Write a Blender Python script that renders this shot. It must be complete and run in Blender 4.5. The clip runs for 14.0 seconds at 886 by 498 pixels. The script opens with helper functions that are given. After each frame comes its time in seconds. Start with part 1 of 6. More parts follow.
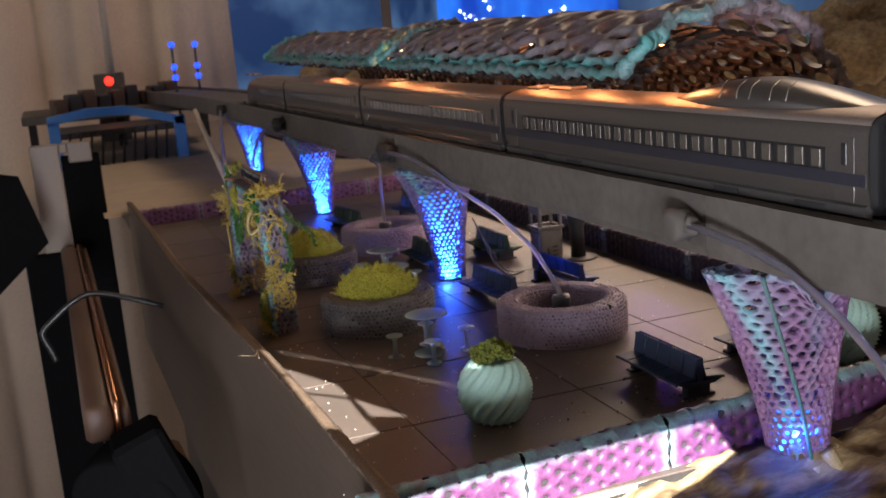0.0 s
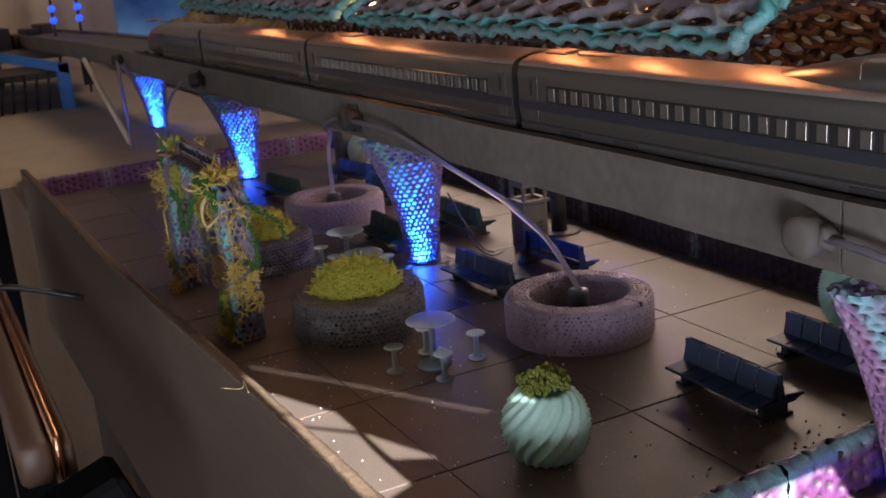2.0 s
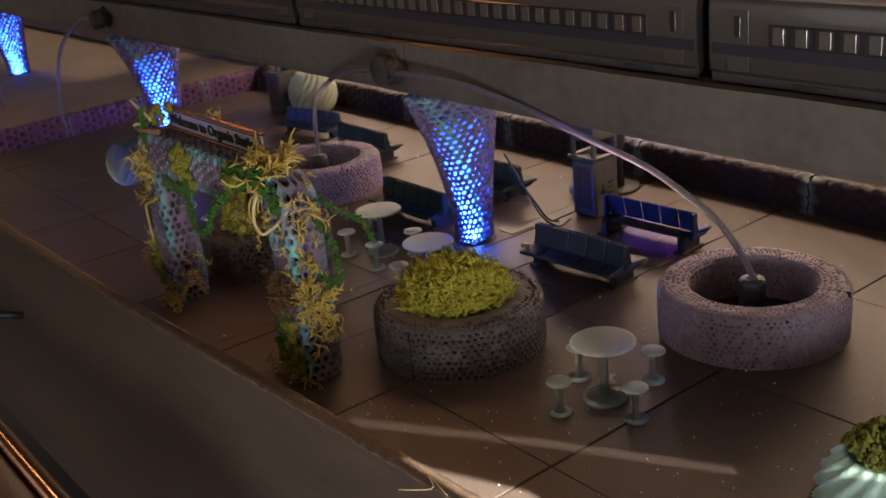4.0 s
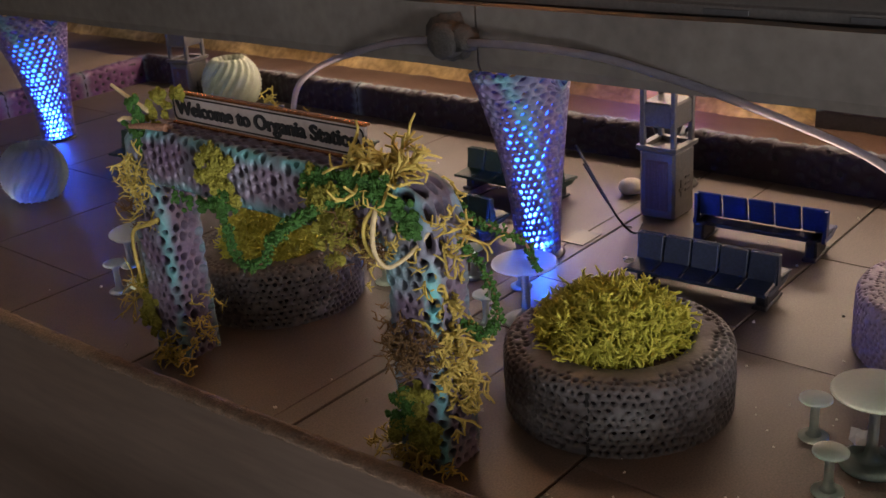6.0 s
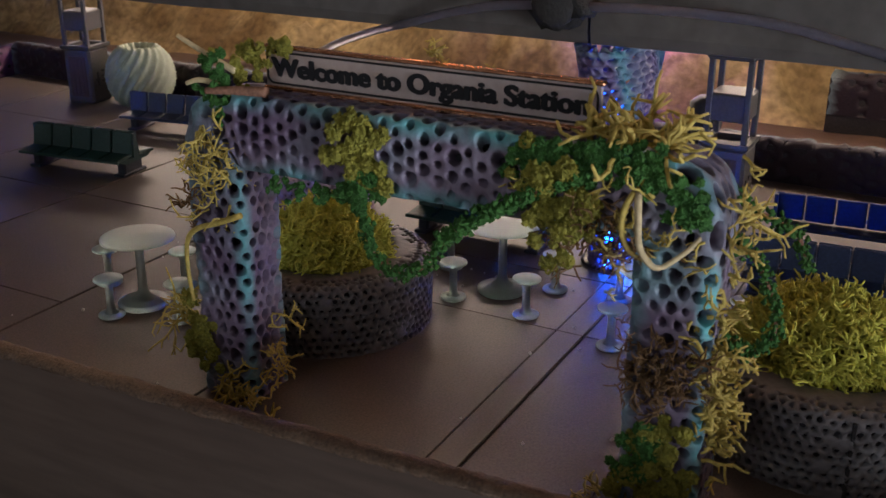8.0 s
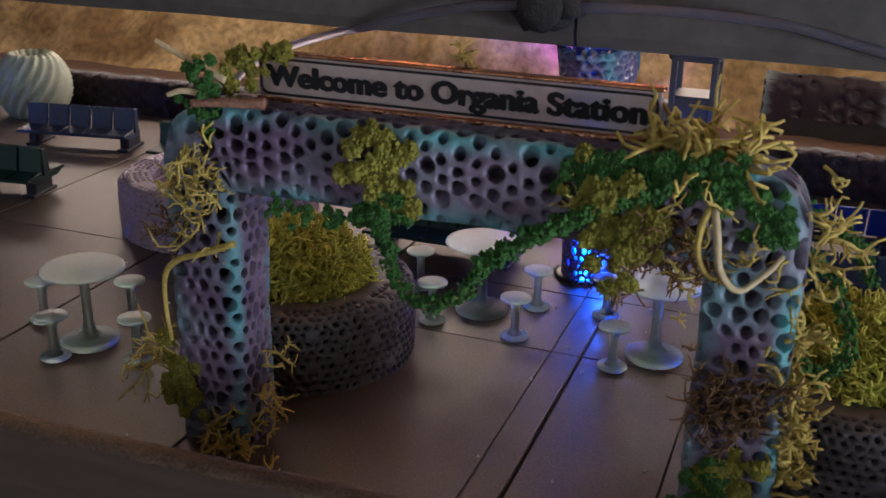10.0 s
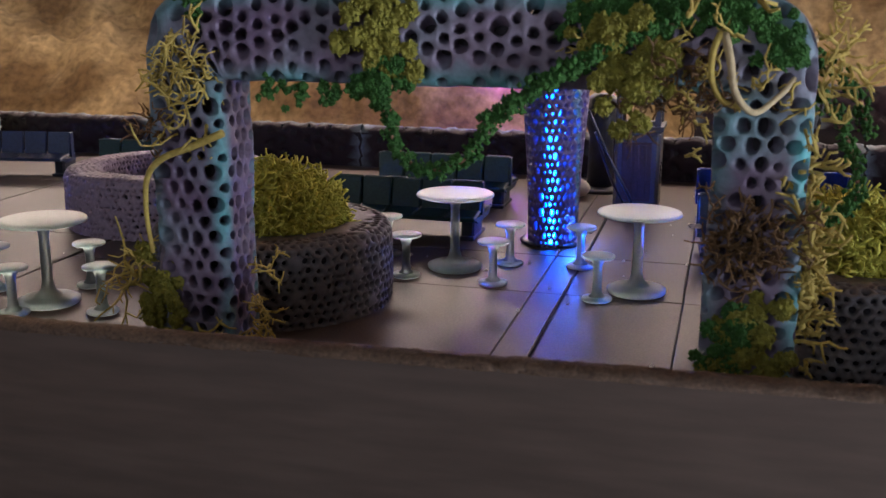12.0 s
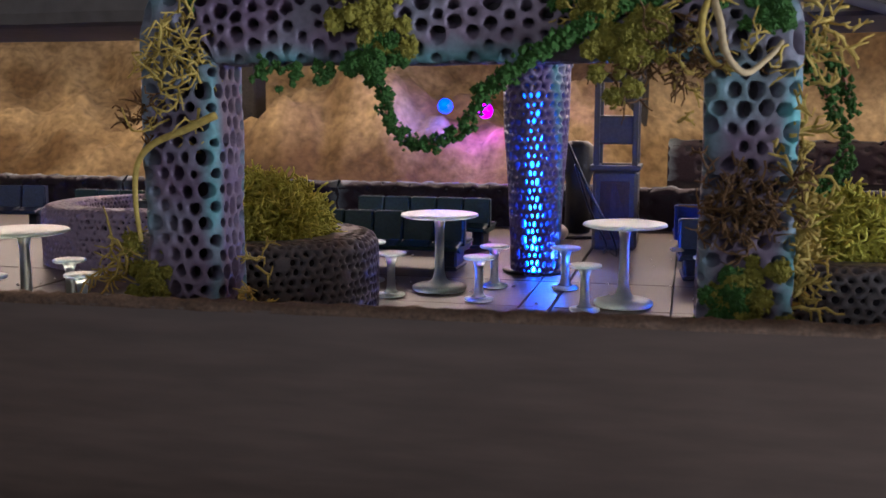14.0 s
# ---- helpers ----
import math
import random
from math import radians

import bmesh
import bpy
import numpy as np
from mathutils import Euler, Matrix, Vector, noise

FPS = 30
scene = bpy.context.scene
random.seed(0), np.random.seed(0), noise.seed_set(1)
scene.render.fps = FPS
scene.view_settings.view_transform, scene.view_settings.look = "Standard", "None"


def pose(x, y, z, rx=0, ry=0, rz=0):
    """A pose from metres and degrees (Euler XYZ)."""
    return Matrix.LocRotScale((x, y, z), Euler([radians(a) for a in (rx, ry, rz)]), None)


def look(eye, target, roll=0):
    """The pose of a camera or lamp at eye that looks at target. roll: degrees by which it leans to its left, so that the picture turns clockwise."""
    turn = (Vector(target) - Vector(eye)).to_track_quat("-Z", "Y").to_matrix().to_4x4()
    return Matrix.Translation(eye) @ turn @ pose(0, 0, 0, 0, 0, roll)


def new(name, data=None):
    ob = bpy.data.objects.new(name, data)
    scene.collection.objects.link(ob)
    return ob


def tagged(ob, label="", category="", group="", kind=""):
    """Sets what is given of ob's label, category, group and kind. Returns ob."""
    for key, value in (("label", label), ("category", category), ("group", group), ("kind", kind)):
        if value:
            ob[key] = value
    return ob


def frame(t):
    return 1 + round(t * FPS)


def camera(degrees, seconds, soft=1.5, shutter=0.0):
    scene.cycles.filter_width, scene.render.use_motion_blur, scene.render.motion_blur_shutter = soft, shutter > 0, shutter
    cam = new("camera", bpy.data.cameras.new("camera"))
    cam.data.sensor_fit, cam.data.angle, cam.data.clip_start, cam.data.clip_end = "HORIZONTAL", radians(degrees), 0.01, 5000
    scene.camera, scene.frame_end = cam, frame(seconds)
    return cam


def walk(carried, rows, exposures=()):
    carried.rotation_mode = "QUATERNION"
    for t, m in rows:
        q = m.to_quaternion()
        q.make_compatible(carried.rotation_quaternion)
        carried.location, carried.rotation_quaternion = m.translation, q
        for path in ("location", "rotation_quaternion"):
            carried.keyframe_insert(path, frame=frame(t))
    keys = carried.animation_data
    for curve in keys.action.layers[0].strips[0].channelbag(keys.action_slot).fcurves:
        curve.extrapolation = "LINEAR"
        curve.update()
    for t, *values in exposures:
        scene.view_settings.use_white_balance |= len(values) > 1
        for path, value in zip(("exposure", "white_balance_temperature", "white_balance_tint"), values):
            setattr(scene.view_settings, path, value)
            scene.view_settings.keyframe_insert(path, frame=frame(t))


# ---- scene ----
cam = camera(45.39, 14.0)
cam.data.dof.use_dof, cam.data.dof.focus_distance, cam.data.dof.aperture_fstop = True, 0.19, 90.0
PATH = [
    (0, (-0.00622, 0.00213, 0.10367), (0.06014, 0.18643, 0.06333), -4.84),
    (0.5, (-0.00918, 0.01118, 0.09954), (0.05875, 0.19447, 0.05724), -4.61),
    (1, (-0.01515, 0.00921, 0.10058), (0.05558, 0.19098, 0.05635), -4.54),
    (1.5, (-0.01025, 0.02112, 0.10265), (0.06663, 0.19926, 0.05411), -4.91),
    (2, (-0.01853, 0.06716, 0.11204), (0.06677, 0.23979, 0.05799), -4.89),
    (2.5, (-0.03423, 0.11003, 0.11681), (0.05873, 0.27669, 0.05696), -5.01),
    (2.7, (-0.03702, 0.11991, 0.11632), (0.05835, 0.28441, 0.05431), -5.19),
    (4.8, (-0.04993, 0.21288, 0.11580), (0.07191, 0.35271, 0.04095), -5.57),
    (5, (-0.05213, 0.22180, 0.11341), (0.07273, 0.35897, 0.03861), -5.36),
    (5.5, (-0.05321, 0.24689, 0.10729), (0.07821, 0.37703, 0.03118), -4.99),
    (6, (-0.04980, 0.27440, 0.10122), (0.08875, 0.39713, 0.02543), -4.26),
    (6.5, (-0.04870, 0.29592, 0.09680), (0.09684, 0.41070, 0.02168), -3.20),
    (7, (-0.05161, 0.31137, 0.09424), (0.10088, 0.41751, 0.02021), -1.91),
    (7.5, (-0.05166, 0.33009, 0.08683), (0.10763, 0.42681, 0.01422), -0.75),
    (8, (-0.05604, 0.34816, 0.08412), (0.10806, 0.43671, 0.01180), 0.16),
    (8.2, (-0.05509, 0.35324, 0.08631), (0.11131, 0.43749, 0.01411), 0.21),
    (10.3, (-0.05197, 0.37692, 0.08091), (0.12441, 0.43966, 0.01052), 1.13),
    (10.5, (-0.05197, 0.37900, 0.08063), (0.12546, 0.44014, 0.01149), 1.02),
    (11, (-0.05638, 0.38186, 0.06945), (0.12504, 0.43721, 0.00603), 0.87),
    (11.5, (-0.05746, 0.38455, 0.06178), (0.12731, 0.43521, 0.00441), 0.61),
    (12, (-0.06107, 0.38310, 0.05052), (0.12619, 0.43376, 0.00185), 0.19),
    (12.5, (-0.06200, 0.38626, 0.04007), (0.12809, 0.43273, -0.00125), 0.22),
    (13, (-0.06336, 0.38586, 0.03868), (0.12845, 0.43048, 0.00379), 0.17),
    (13.5, (-0.06460, 0.38707, 0.03563), (0.12821, 0.43100, 0.00576), 0.15),
    (14, (-0.06445, 0.38598, 0.03416), (0.12839, 0.43116, 0.00635), 0.12),
]
EXPOSURES = [(0.0, 0.45, 6300, 11), (1.0, 0.55, 6250, 10), (1.5, 0.63, 6100, 10), (2.0, 0.33, 6050, 11), (2.5, -0.18, 6300, 11), (2.7, -0.22, 6450, 10), (4.8, 0.55, 6900, 12), (5.0, 0.58, 6900, 12), (6.0, 0.62, 6550, 11), (7.0, 0.53, 6050, 10), (8.0, 0.38, 5850, 9), (10.5, 0.46, 5600, 11), (11.5, 0.53, 5600, 12), (12.5, 0.46, 5700, 13), (14.0, 0.48, 5700, 14)]
walk(cam, [(t, look(eye, target, roll)) for t, eye, target, roll in PATH], exposures=EXPOSURES)

# ---- world, sun and lamps ----
S = 0.015                      # metres per plan unit (the train is 1:160, a carriage is 10 units long)


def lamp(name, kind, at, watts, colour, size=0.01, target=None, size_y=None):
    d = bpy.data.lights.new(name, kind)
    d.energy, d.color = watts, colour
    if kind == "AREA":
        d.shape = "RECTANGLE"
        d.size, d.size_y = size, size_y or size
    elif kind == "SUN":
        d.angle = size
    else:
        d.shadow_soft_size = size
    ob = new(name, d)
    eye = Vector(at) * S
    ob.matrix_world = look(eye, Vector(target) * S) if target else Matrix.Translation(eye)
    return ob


world = bpy.data.worlds.new("world")
scene.world = world
world.use_nodes = True
sky = world.node_tree.nodes.new("ShaderNodeTexSky")
sky.sky_type, sky.sun_disc = "NISHITA", False
sky.sun_elevation, sky.sun_rotation = radians(27), radians(200)
world.node_tree.links.new(sky.outputs["Color"], world.node_tree.nodes["Background"].inputs["Color"])
world.node_tree.nodes["Background"].inputs["Strength"].default_value = 0.1

SUN_AIM = (4.2, 16.6, 0.0)
SUN_WAY = Vector((-0.25, -0.83, 0.50)).normalized()
lamp("sun", "SUN", Vector(SUN_AIM) + SUN_WAY * 60, 25.0, (1.0, 0.95, 0.86), radians(0.15), SUN_AIM)
lamp("ceiling_lamp_light", "AREA", (50, 57, 60), 3.9, (1.0, 0.74, 0.50), 0.35, (11, 28, 0))
lamp("window_light", "AREA", (-80, 46, 21), 2.3, (0.92, 0.94, 1.0), 0.9, (2, 34, 0))
lamp("window_light_near", "AREA", (-8, -9.5, 0.7), 1.5, (0.94, 0.93, 1.0), 0.16, (4.0, 12, 0.4), 0.08)
# Unseen fill lamp added to brighten the fascia; no window stands there.
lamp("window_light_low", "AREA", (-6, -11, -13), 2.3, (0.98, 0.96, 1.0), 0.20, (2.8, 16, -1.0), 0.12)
# Two unseen strip lamps added for the warm light from the hill side.
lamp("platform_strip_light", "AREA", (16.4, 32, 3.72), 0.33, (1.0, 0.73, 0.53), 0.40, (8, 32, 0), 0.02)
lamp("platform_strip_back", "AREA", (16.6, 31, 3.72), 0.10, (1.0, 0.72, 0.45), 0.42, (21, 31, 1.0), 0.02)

# ---- materials ----


def material(name, base, rough=0.6, metal=0.0, spot=None, scale=400.0, mix=0.5, fine=0.25, bump=0.2, bump_scale=1500.0, extra=None, transmission=0.0, ior=1.45, paint=None, coat=0.0, random=0.0, stretch=None, sharp=0.22):
    """base and spot are mottled by a broad noise, darkened a little by a fine one; paint: a second colour where the mesh carries it."""
    m = bpy.data.materials.new(name)
    m.use_nodes = True
    nt = m.node_tree
    N, L = nt.nodes, nt.links
    b = N["Principled BSDF"]
    b.inputs["Roughness"].default_value, b.inputs["Metallic"].default_value = rough, metal
    b.inputs["Transmission Weight"].default_value, b.inputs["IOR"].default_value = transmission, ior
    b.inputs["Coat Weight"].default_value = coat
    tc = N.new("ShaderNodeTexCoord")
    big, small = N.new("ShaderNodeTexNoise"), N.new("ShaderNodeTexNoise")
    big.inputs["Scale"].default_value, big.inputs["Detail"].default_value = scale, 5
    small.inputs["Scale"].default_value, small.inputs["Detail"].default_value = bump_scale, 6
    place = tc.outputs["Object"]
    if stretch:
        mp = N.new("ShaderNodeMapping")
        mp.inputs["Scale"].default_value = stretch
        L.new(place, mp.inputs["Vector"])
        place = mp.outputs["Vector"]
    for n in (big, small):
        L.new(place, n.inputs["Vector"])
    ramp = N.new("ShaderNodeValToRGB")
    ramp.color_ramp.elements[0].position, ramp.color_ramp.elements[1].position = 0.5 - sharp, 0.5 + sharp
    L.new(big.outputs["Fac"], ramp.inputs["Fac"])
    one = N.new("ShaderNodeMix")
    one.data_type = "RGBA"
    one.inputs["A"].default_value = (*base, 1)
    one.inputs["B"].default_value = (*(spot or tuple(c * 0.6 for c in base)), 1)
    damp = N.new("ShaderNodeMath")
    damp.operation = "MULTIPLY"
    damp.inputs[1].default_value = mix
    L.new(ramp.outputs["Color"], damp.inputs[0])
    L.new(damp.outputs[0], one.inputs["Factor"])
    out = one.outputs["Result"]
    if paint:
        at = N.new("ShaderNodeAttribute")
        at.attribute_name = "paint"
        two = N.new("ShaderNodeMix")
        two.data_type = "RGBA"
        two.inputs["B"].default_value = (*paint, 1)
        L.new(at.outputs["Fac"], two.inputs["Factor"])
        L.new(out, two.inputs["A"])
        out = two.outputs["Result"]
    three = N.new("ShaderNodeMix")
    three.data_type, three.blend_type = "RGBA", "MULTIPLY"
    grey = N.new("ShaderNodeMapRange")
    grey.inputs["From Min"].default_value, grey.inputs["From Max"].default_value = 0.3, 0.7
    grey.inputs["To Min"].default_value, grey.inputs["To Max"].default_value = 1 - fine, 1 + fine * 0.4
    L.new(small.outputs["Fac"], grey.inputs["Value"])
    three.inputs["Factor"].default_value = 1.0
    L.new(out, three.inputs["A"])
    L.new(grey.outputs["Result"], three.inputs["B"])
    out = three.outputs["Result"]
    if random:
        info = N.new("ShaderNodeObjectInfo")
        rr = N.new("ShaderNodeMapRange")
        rr.inputs["To Min"].default_value, rr.inputs["To Max"].default_value = 1 - random, 1 + random
        L.new(info.outputs["Random"], rr.inputs["Value"])
        four = N.new("ShaderNodeMix")
        four.data_type, four.blend_type = "RGBA", "MULTIPLY"
        four.inputs["Factor"].default_value = 1.0
        L.new(out, four.inputs["A"])
        L.new(rr.outputs["Result"], four.inputs["B"])
        out = four.outputs["Result"]
    L.new(out, b.inputs["Base Color"])
    if bump:
        bp = N.new("ShaderNodeBump")
        bp.inputs["Strength"].default_value, bp.inputs["Distance"].default_value = bump, 0.0006
        L.new(small.outputs["Fac"], bp.inputs["Height"])
        L.new(bp.outputs["Normal"], b.inputs["Normal"])
    return m


def glow(name, colour, strength):
    m = bpy.data.materials.new(name)
    m.use_nodes = True
    b = m.node_tree.nodes["Principled BSDF"]
    b.inputs["Base Color"].default_value = (*colour, 1)
    b.inputs["Emission Color"].default_value = (*colour, 1)
    b.inputs["Emission Strength"].default_value = strength
    return m


M_TILE = material("paving_card", (0.122, 0.093, 0.076), 0.46, spot=(0.070, 0.059, 0.054), scale=60, fine=0.35, bump=0.07, bump_scale=2600, random=0.06)
M_BED = material("joint_black", (0.03, 0.026, 0.024), 0.8)
M_HARD = material("grey_painted_hardboard", (0.092, 0.068, 0.052), 0.36, spot=(0.058, 0.043, 0.034), scale=110, fine=0.22, bump=0.05, bump_scale=900, stretch=(1.0, 0.08, 0.7))
M_EDGE = material("raw_fibreboard_edge", (0.13, 0.083, 0.05), 0.9, spot=(0.07, 0.043, 0.026), scale=420, mix=0.7, fine=0.45, bump=0.5, bump_scale=2200)
M_ARCH = material("arch_paint", (0.185, 0.152, 0.195), 0.5, spot=(0.075, 0.04, 0.09), scale=62, sharp=0.15, mix=0.8, fine=0.2, bump=0.15, paint=(0.11, 0.40, 0.40))
M_PILLAR = material("pillar_print", (0.33, 0.18, 0.30), 0.4, spot=(0.15, 0.08, 0.20), scale=120, mix=0.8, fine=0.15, bump=0.1, paint=(0.22, 0.42, 0.48))
# Same lilac print; weak outside light is put into this darker violet base.
M_PILLAR_SHADED = material("pillar_print_shaded", (0.19, 0.13, 0.26), 0.4, spot=(0.12, 0.09, 0.20), scale=120, mix=0.8, fine=0.15, bump=0.1, paint=(0.14, 0.32, 0.38))
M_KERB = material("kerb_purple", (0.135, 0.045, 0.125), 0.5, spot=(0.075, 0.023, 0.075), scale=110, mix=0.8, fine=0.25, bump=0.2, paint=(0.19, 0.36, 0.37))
# Shade on the back kerb's plaza face is put into this near-black plum.
M_KERB_BACK = material("kerb_plum_shaded", (0.020, 0.007, 0.014), 0.65, spot=(0.013, 0.005, 0.010), scale=110, mix=0.8, fine=0.25, bump=0.2, paint=(0.22, 0.28, 0.31))
M_PLANTER = material("planter_grey_print", (0.115, 0.105, 0.105), 0.55, spot=(0.08, 0.072, 0.075), scale=120, fine=0.2, bump=0.15, paint=(0.21, 0.21, 0.215))
M_SOIL = material("dark_soil", (0.10, 0.08, 0.065), 0.95, spot=(0.05, 0.04, 0.03), scale=500, mix=0.8, fine=0.5, bump=0.8)
# Near-black filler colour: the shade inside pits of gate, kerbs and drums.
M_CORE = material("pit_shade_dark", (0.035, 0.03, 0.035), 0.9)
M_FOUNT = material("fountain_mauve_print", (0.34, 0.26, 0.33), 0.55, spot=(0.27, 0.21, 0.29), scale=120, fine=0.18, bump=0.15)
M_BLACK = material("black_plastic", (0.018, 0.018, 0.019), 0.35, fine=0.1, bump=0.05)
M_MATT = material("matt_black", (0.006, 0.006, 0.0065), 1.0, fine=0.1, bump=0.05, ior=1.03)
M_DRAB = material("drab_cream_paint", (0.22, 0.18, 0.145), 0.6, spot=(0.16, 0.13, 0.10), scale=30, fine=0.15, bump=0.1)
M_NOZZLE = material("nozzle_slate", (0.05, 0.055, 0.065), 0.4, fine=0.2, bump=0.1)
M_BLUE = material("bench_navy", (0.032, 0.052, 0.11), 0.45, spot=(0.022, 0.036, 0.078), scale=200, fine=0.25, bump=0.15, random=0.15)
M_ROYAL = material("bench_royal_blue", (0.018, 0.04, 0.19), 0.45, spot=(0.012, 0.03, 0.13), scale=200, fine=0.25, bump=0.15, random=0.15)
M_GREEN = material("bench_bottle_green", (0.014, 0.05, 0.04), 0.5, spot=(0.010, 0.034, 0.028), scale=200, fine=0.25, bump=0.15, random=0.15)
M_BLEG = material("bench_leg_dark", (0.03, 0.035, 0.05), 0.6)
M_RESIN = material("frosted_mint_resin", (0.60, 0.73, 0.71), 0.34, spot=(0.52, 0.66, 0.64), scale=150, fine=0.08, bump=0.08, transmission=0.97, ior=1.22)
M_MINT = material("mint_pearl_print", (0.52, 0.80, 0.68), 0.32, spot=(0.60, 0.82, 0.74), scale=60, fine=0.08, bump=0.06, transmission=0.15)
M_CREAM = material("pale_green_print", (0.44, 0.50, 0.36), 0.4, fine=0.08, bump=0.06)
M_LIME = material("lime_lichen", (0.60, 0.58, 0.09), 0.85, spot=(0.42, 0.43, 0.05), scale=300, fine=0.3, bump=0)
M_YELLOW = material("ochre_lichen", (0.50, 0.39, 0.09), 0.85, spot=(0.32, 0.23, 0.05), scale=350, fine=0.3, bump=0)
M_BROWN = material("brown_lichen", (0.14, 0.075, 0.025), 0.9, spot=(0.08, 0.05, 0.018), scale=350, fine=0.3, bump=0)
M_GRASS = material("green_foam", (0.045, 0.13, 0.02), 0.95, spot=(0.016, 0.065, 0.012), scale=500, fine=0.4, bump=0.3)
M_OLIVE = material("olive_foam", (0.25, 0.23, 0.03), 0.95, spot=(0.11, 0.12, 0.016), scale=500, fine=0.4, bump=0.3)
M_SPRIG = material("sprig_foam", (0.17, 0.20, 0.03), 0.95, spot=(0.07, 0.08, 0.014), scale=500, fine=0.4, bump=0.3)
M_STRAW = material("pale_straw", (0.55, 0.44, 0.24), 0.8, fine=0.2, bump=0.1)
M_BARK = material("reddish_twig", (0.30, 0.15, 0.09), 0.8, fine=0.4, bump=0.5)
M_COPPER = material("copper_edge", (0.55, 0.27, 0.15), 0.22, metal=1.0, spot=(0.4, 0.18, 0.1), scale=250, fine=0.25, bump=0.3)
M_CLEAR = material("clear_acrylic", (0.64, 0.56, 0.52), 0.22, transmission=0.5, ior=1.3, fine=0.05, bump=0.02)
M_INK = material("black_ink", (0.006, 0.006, 0.007), 0.85, fine=0.05, bump=0)
M_DECK = material("cast_concrete", (0.13, 0.115, 0.10), 0.7, spot=(0.072, 0.064, 0.055), scale=28, mix=0.85, fine=0.2, bump=0.10, bump_scale=260)
M_DECKDARK = material("weathered_bracket", (0.03, 0.028, 0.025), 0.85, spot=(0.055, 0.05, 0.043), scale=250, fine=0.4, bump=0.6)
M_SILVER = material("carriage_pearl", (0.105, 0.095, 0.086), 0.32, metal=0.5, spot=(0.085, 0.077, 0.07), scale=25, fine=0.08, bump=0.03, coat=0.35)
M_ROOF = material("carriage_roof", (0.34, 0.27, 0.235), 0.52, metal=0.8, spot=(0.30, 0.29, 0.28), scale=25, fine=0.1, bump=0.05)
M_DOME = material("cab_fairing_grey", (0.13, 0.115, 0.105), 0.30, metal=0.6, spot=(0.10, 0.09, 0.085), scale=25, fine=0.1, bump=0.05)
M_STRIPE = material("stripe_blue", (0.028, 0.029, 0.040), 0.3, fine=0.1, bump=0.03)
M_SKIRT = material("skirt_grey", (0.10, 0.095, 0.09), 0.35, metal=0.4, fine=0.15, bump=0.05)
M_GLASS = material("window_pane", (0.15, 0.135, 0.115), 0.30, metal=0.5, fine=0.1, bump=0.0, coat=0.6)
M_FRAMEW = material("window_frame_tin", (0.30, 0.28, 0.25), 0.3, metal=0.6, fine=0.1, bump=0.0)
# Canopy seen from inside: its shade is put into a near-black brown.
M_LINING = material("canopy_inside_dark", (0.018, 0.012, 0.011), 0.6, spot=(0.045, 0.03, 0.026), scale=60, fine=0.25, bump=0.2)
M_CAN = material("canopy_print", (0.17, 0.13, 0.15), 0.5, spot=(0.25, 0.20, 0.22), scale=60, fine=0.25, bump=0.2, paint=(0.08, 0.27, 0.27))
M_TEAL = material("eave_teal_paint", (0.07, 0.22, 0.21), 0.5, spot=(0.16, 0.15, 0.17), scale=90, sharp=0.15, mix=0.7, fine=0.25, bump=0.3)
M_ROCK = material("tan_foam_rock", (0.56, 0.41, 0.21), 0.9, spot=(0.17, 0.10, 0.04), scale=26, sharp=0.11, mix=0.92, fine=0.45, bump=0.9, bump_scale=350)
M_SAND = material("ochre_ground", (0.34, 0.25, 0.13), 0.7, sharp=0.10, stretch=(0.4, 2.0, 1.0), spot=(0.09, 0.045, 0.02), scale=120, mix=0.9, fine=0.4, bump=0.8, bump_scale=500)
M_PALE = material("pale_sand_paving", (0.44, 0.35, 0.25), 0.8, spot=(0.32, 0.25, 0.18), scale=40, fine=0.2, bump=0.2)
M_WOOD = material("pine_board", (0.42, 0.25, 0.12), 0.6, spot=(0.30, 0.16, 0.07), scale=25, fine=0.25, bump=0.2)
M_DWOOD = material("dark_stained_board", (0.10, 0.055, 0.035), 0.5, spot=(0.05, 0.03, 0.02), scale=25, fine=0.25, bump=0.2)
M_WALL = material("beige_wall", (0.50, 0.43, 0.36), 0.9, spot=(0.44, 0.38, 0.31), scale=6, fine=0.08, bump=0.05, bump_scale=60)
M_CLOTH = material("beige_drape", (0.70, 0.57, 0.45), 0.95, spot=(0.58, 0.46, 0.36), scale=12, fine=0.1, bump=0.1, bump_scale=300)
M_FLOORR = material("room_floor", (0.36, 0.33, 0.30), 0.8, spot=(0.30, 0.27, 0.25), scale=8, fine=0.1, bump=0.05, bump_scale=80)
M_CYAN = material("portal_blue", (0.02, 0.17, 0.52), 0.4, spot=(0.015, 0.13, 0.42), scale=60, fine=0.15, bump=0.05)
M_DARK = material("dark_steel", (0.03, 0.03, 0.032), 0.5, fine=0.2, bump=0.1)
M_KERB_FAR = material("kerb_dusky_purple", (0.15, 0.06, 0.15), 0.5, spot=(0.09, 0.035, 0.09), scale=110, mix=0.8, fine=0.25, bump=0.2, paint=(0.20, 0.24, 0.28))
M_KIOSK = material("kiosk_grey", (0.105, 0.098, 0.092), 0.5, spot=(0.08, 0.074, 0.07), scale=150, fine=0.2, bump=0.1)
M_BEIGE = material("ivory_plastic", (0.62, 0.54, 0.42), 0.5, fine=0.1, bump=0.05)
M_WHITE = material("white_card", (0.72, 0.70, 0.66), 0.6, fine=0.1, bump=0.05)
M_TUBE = material("clear_fibre", (0.44, 0.42, 0.49), 0.52, transmission=0.85, ior=1.25, fine=0.05, bump=0)
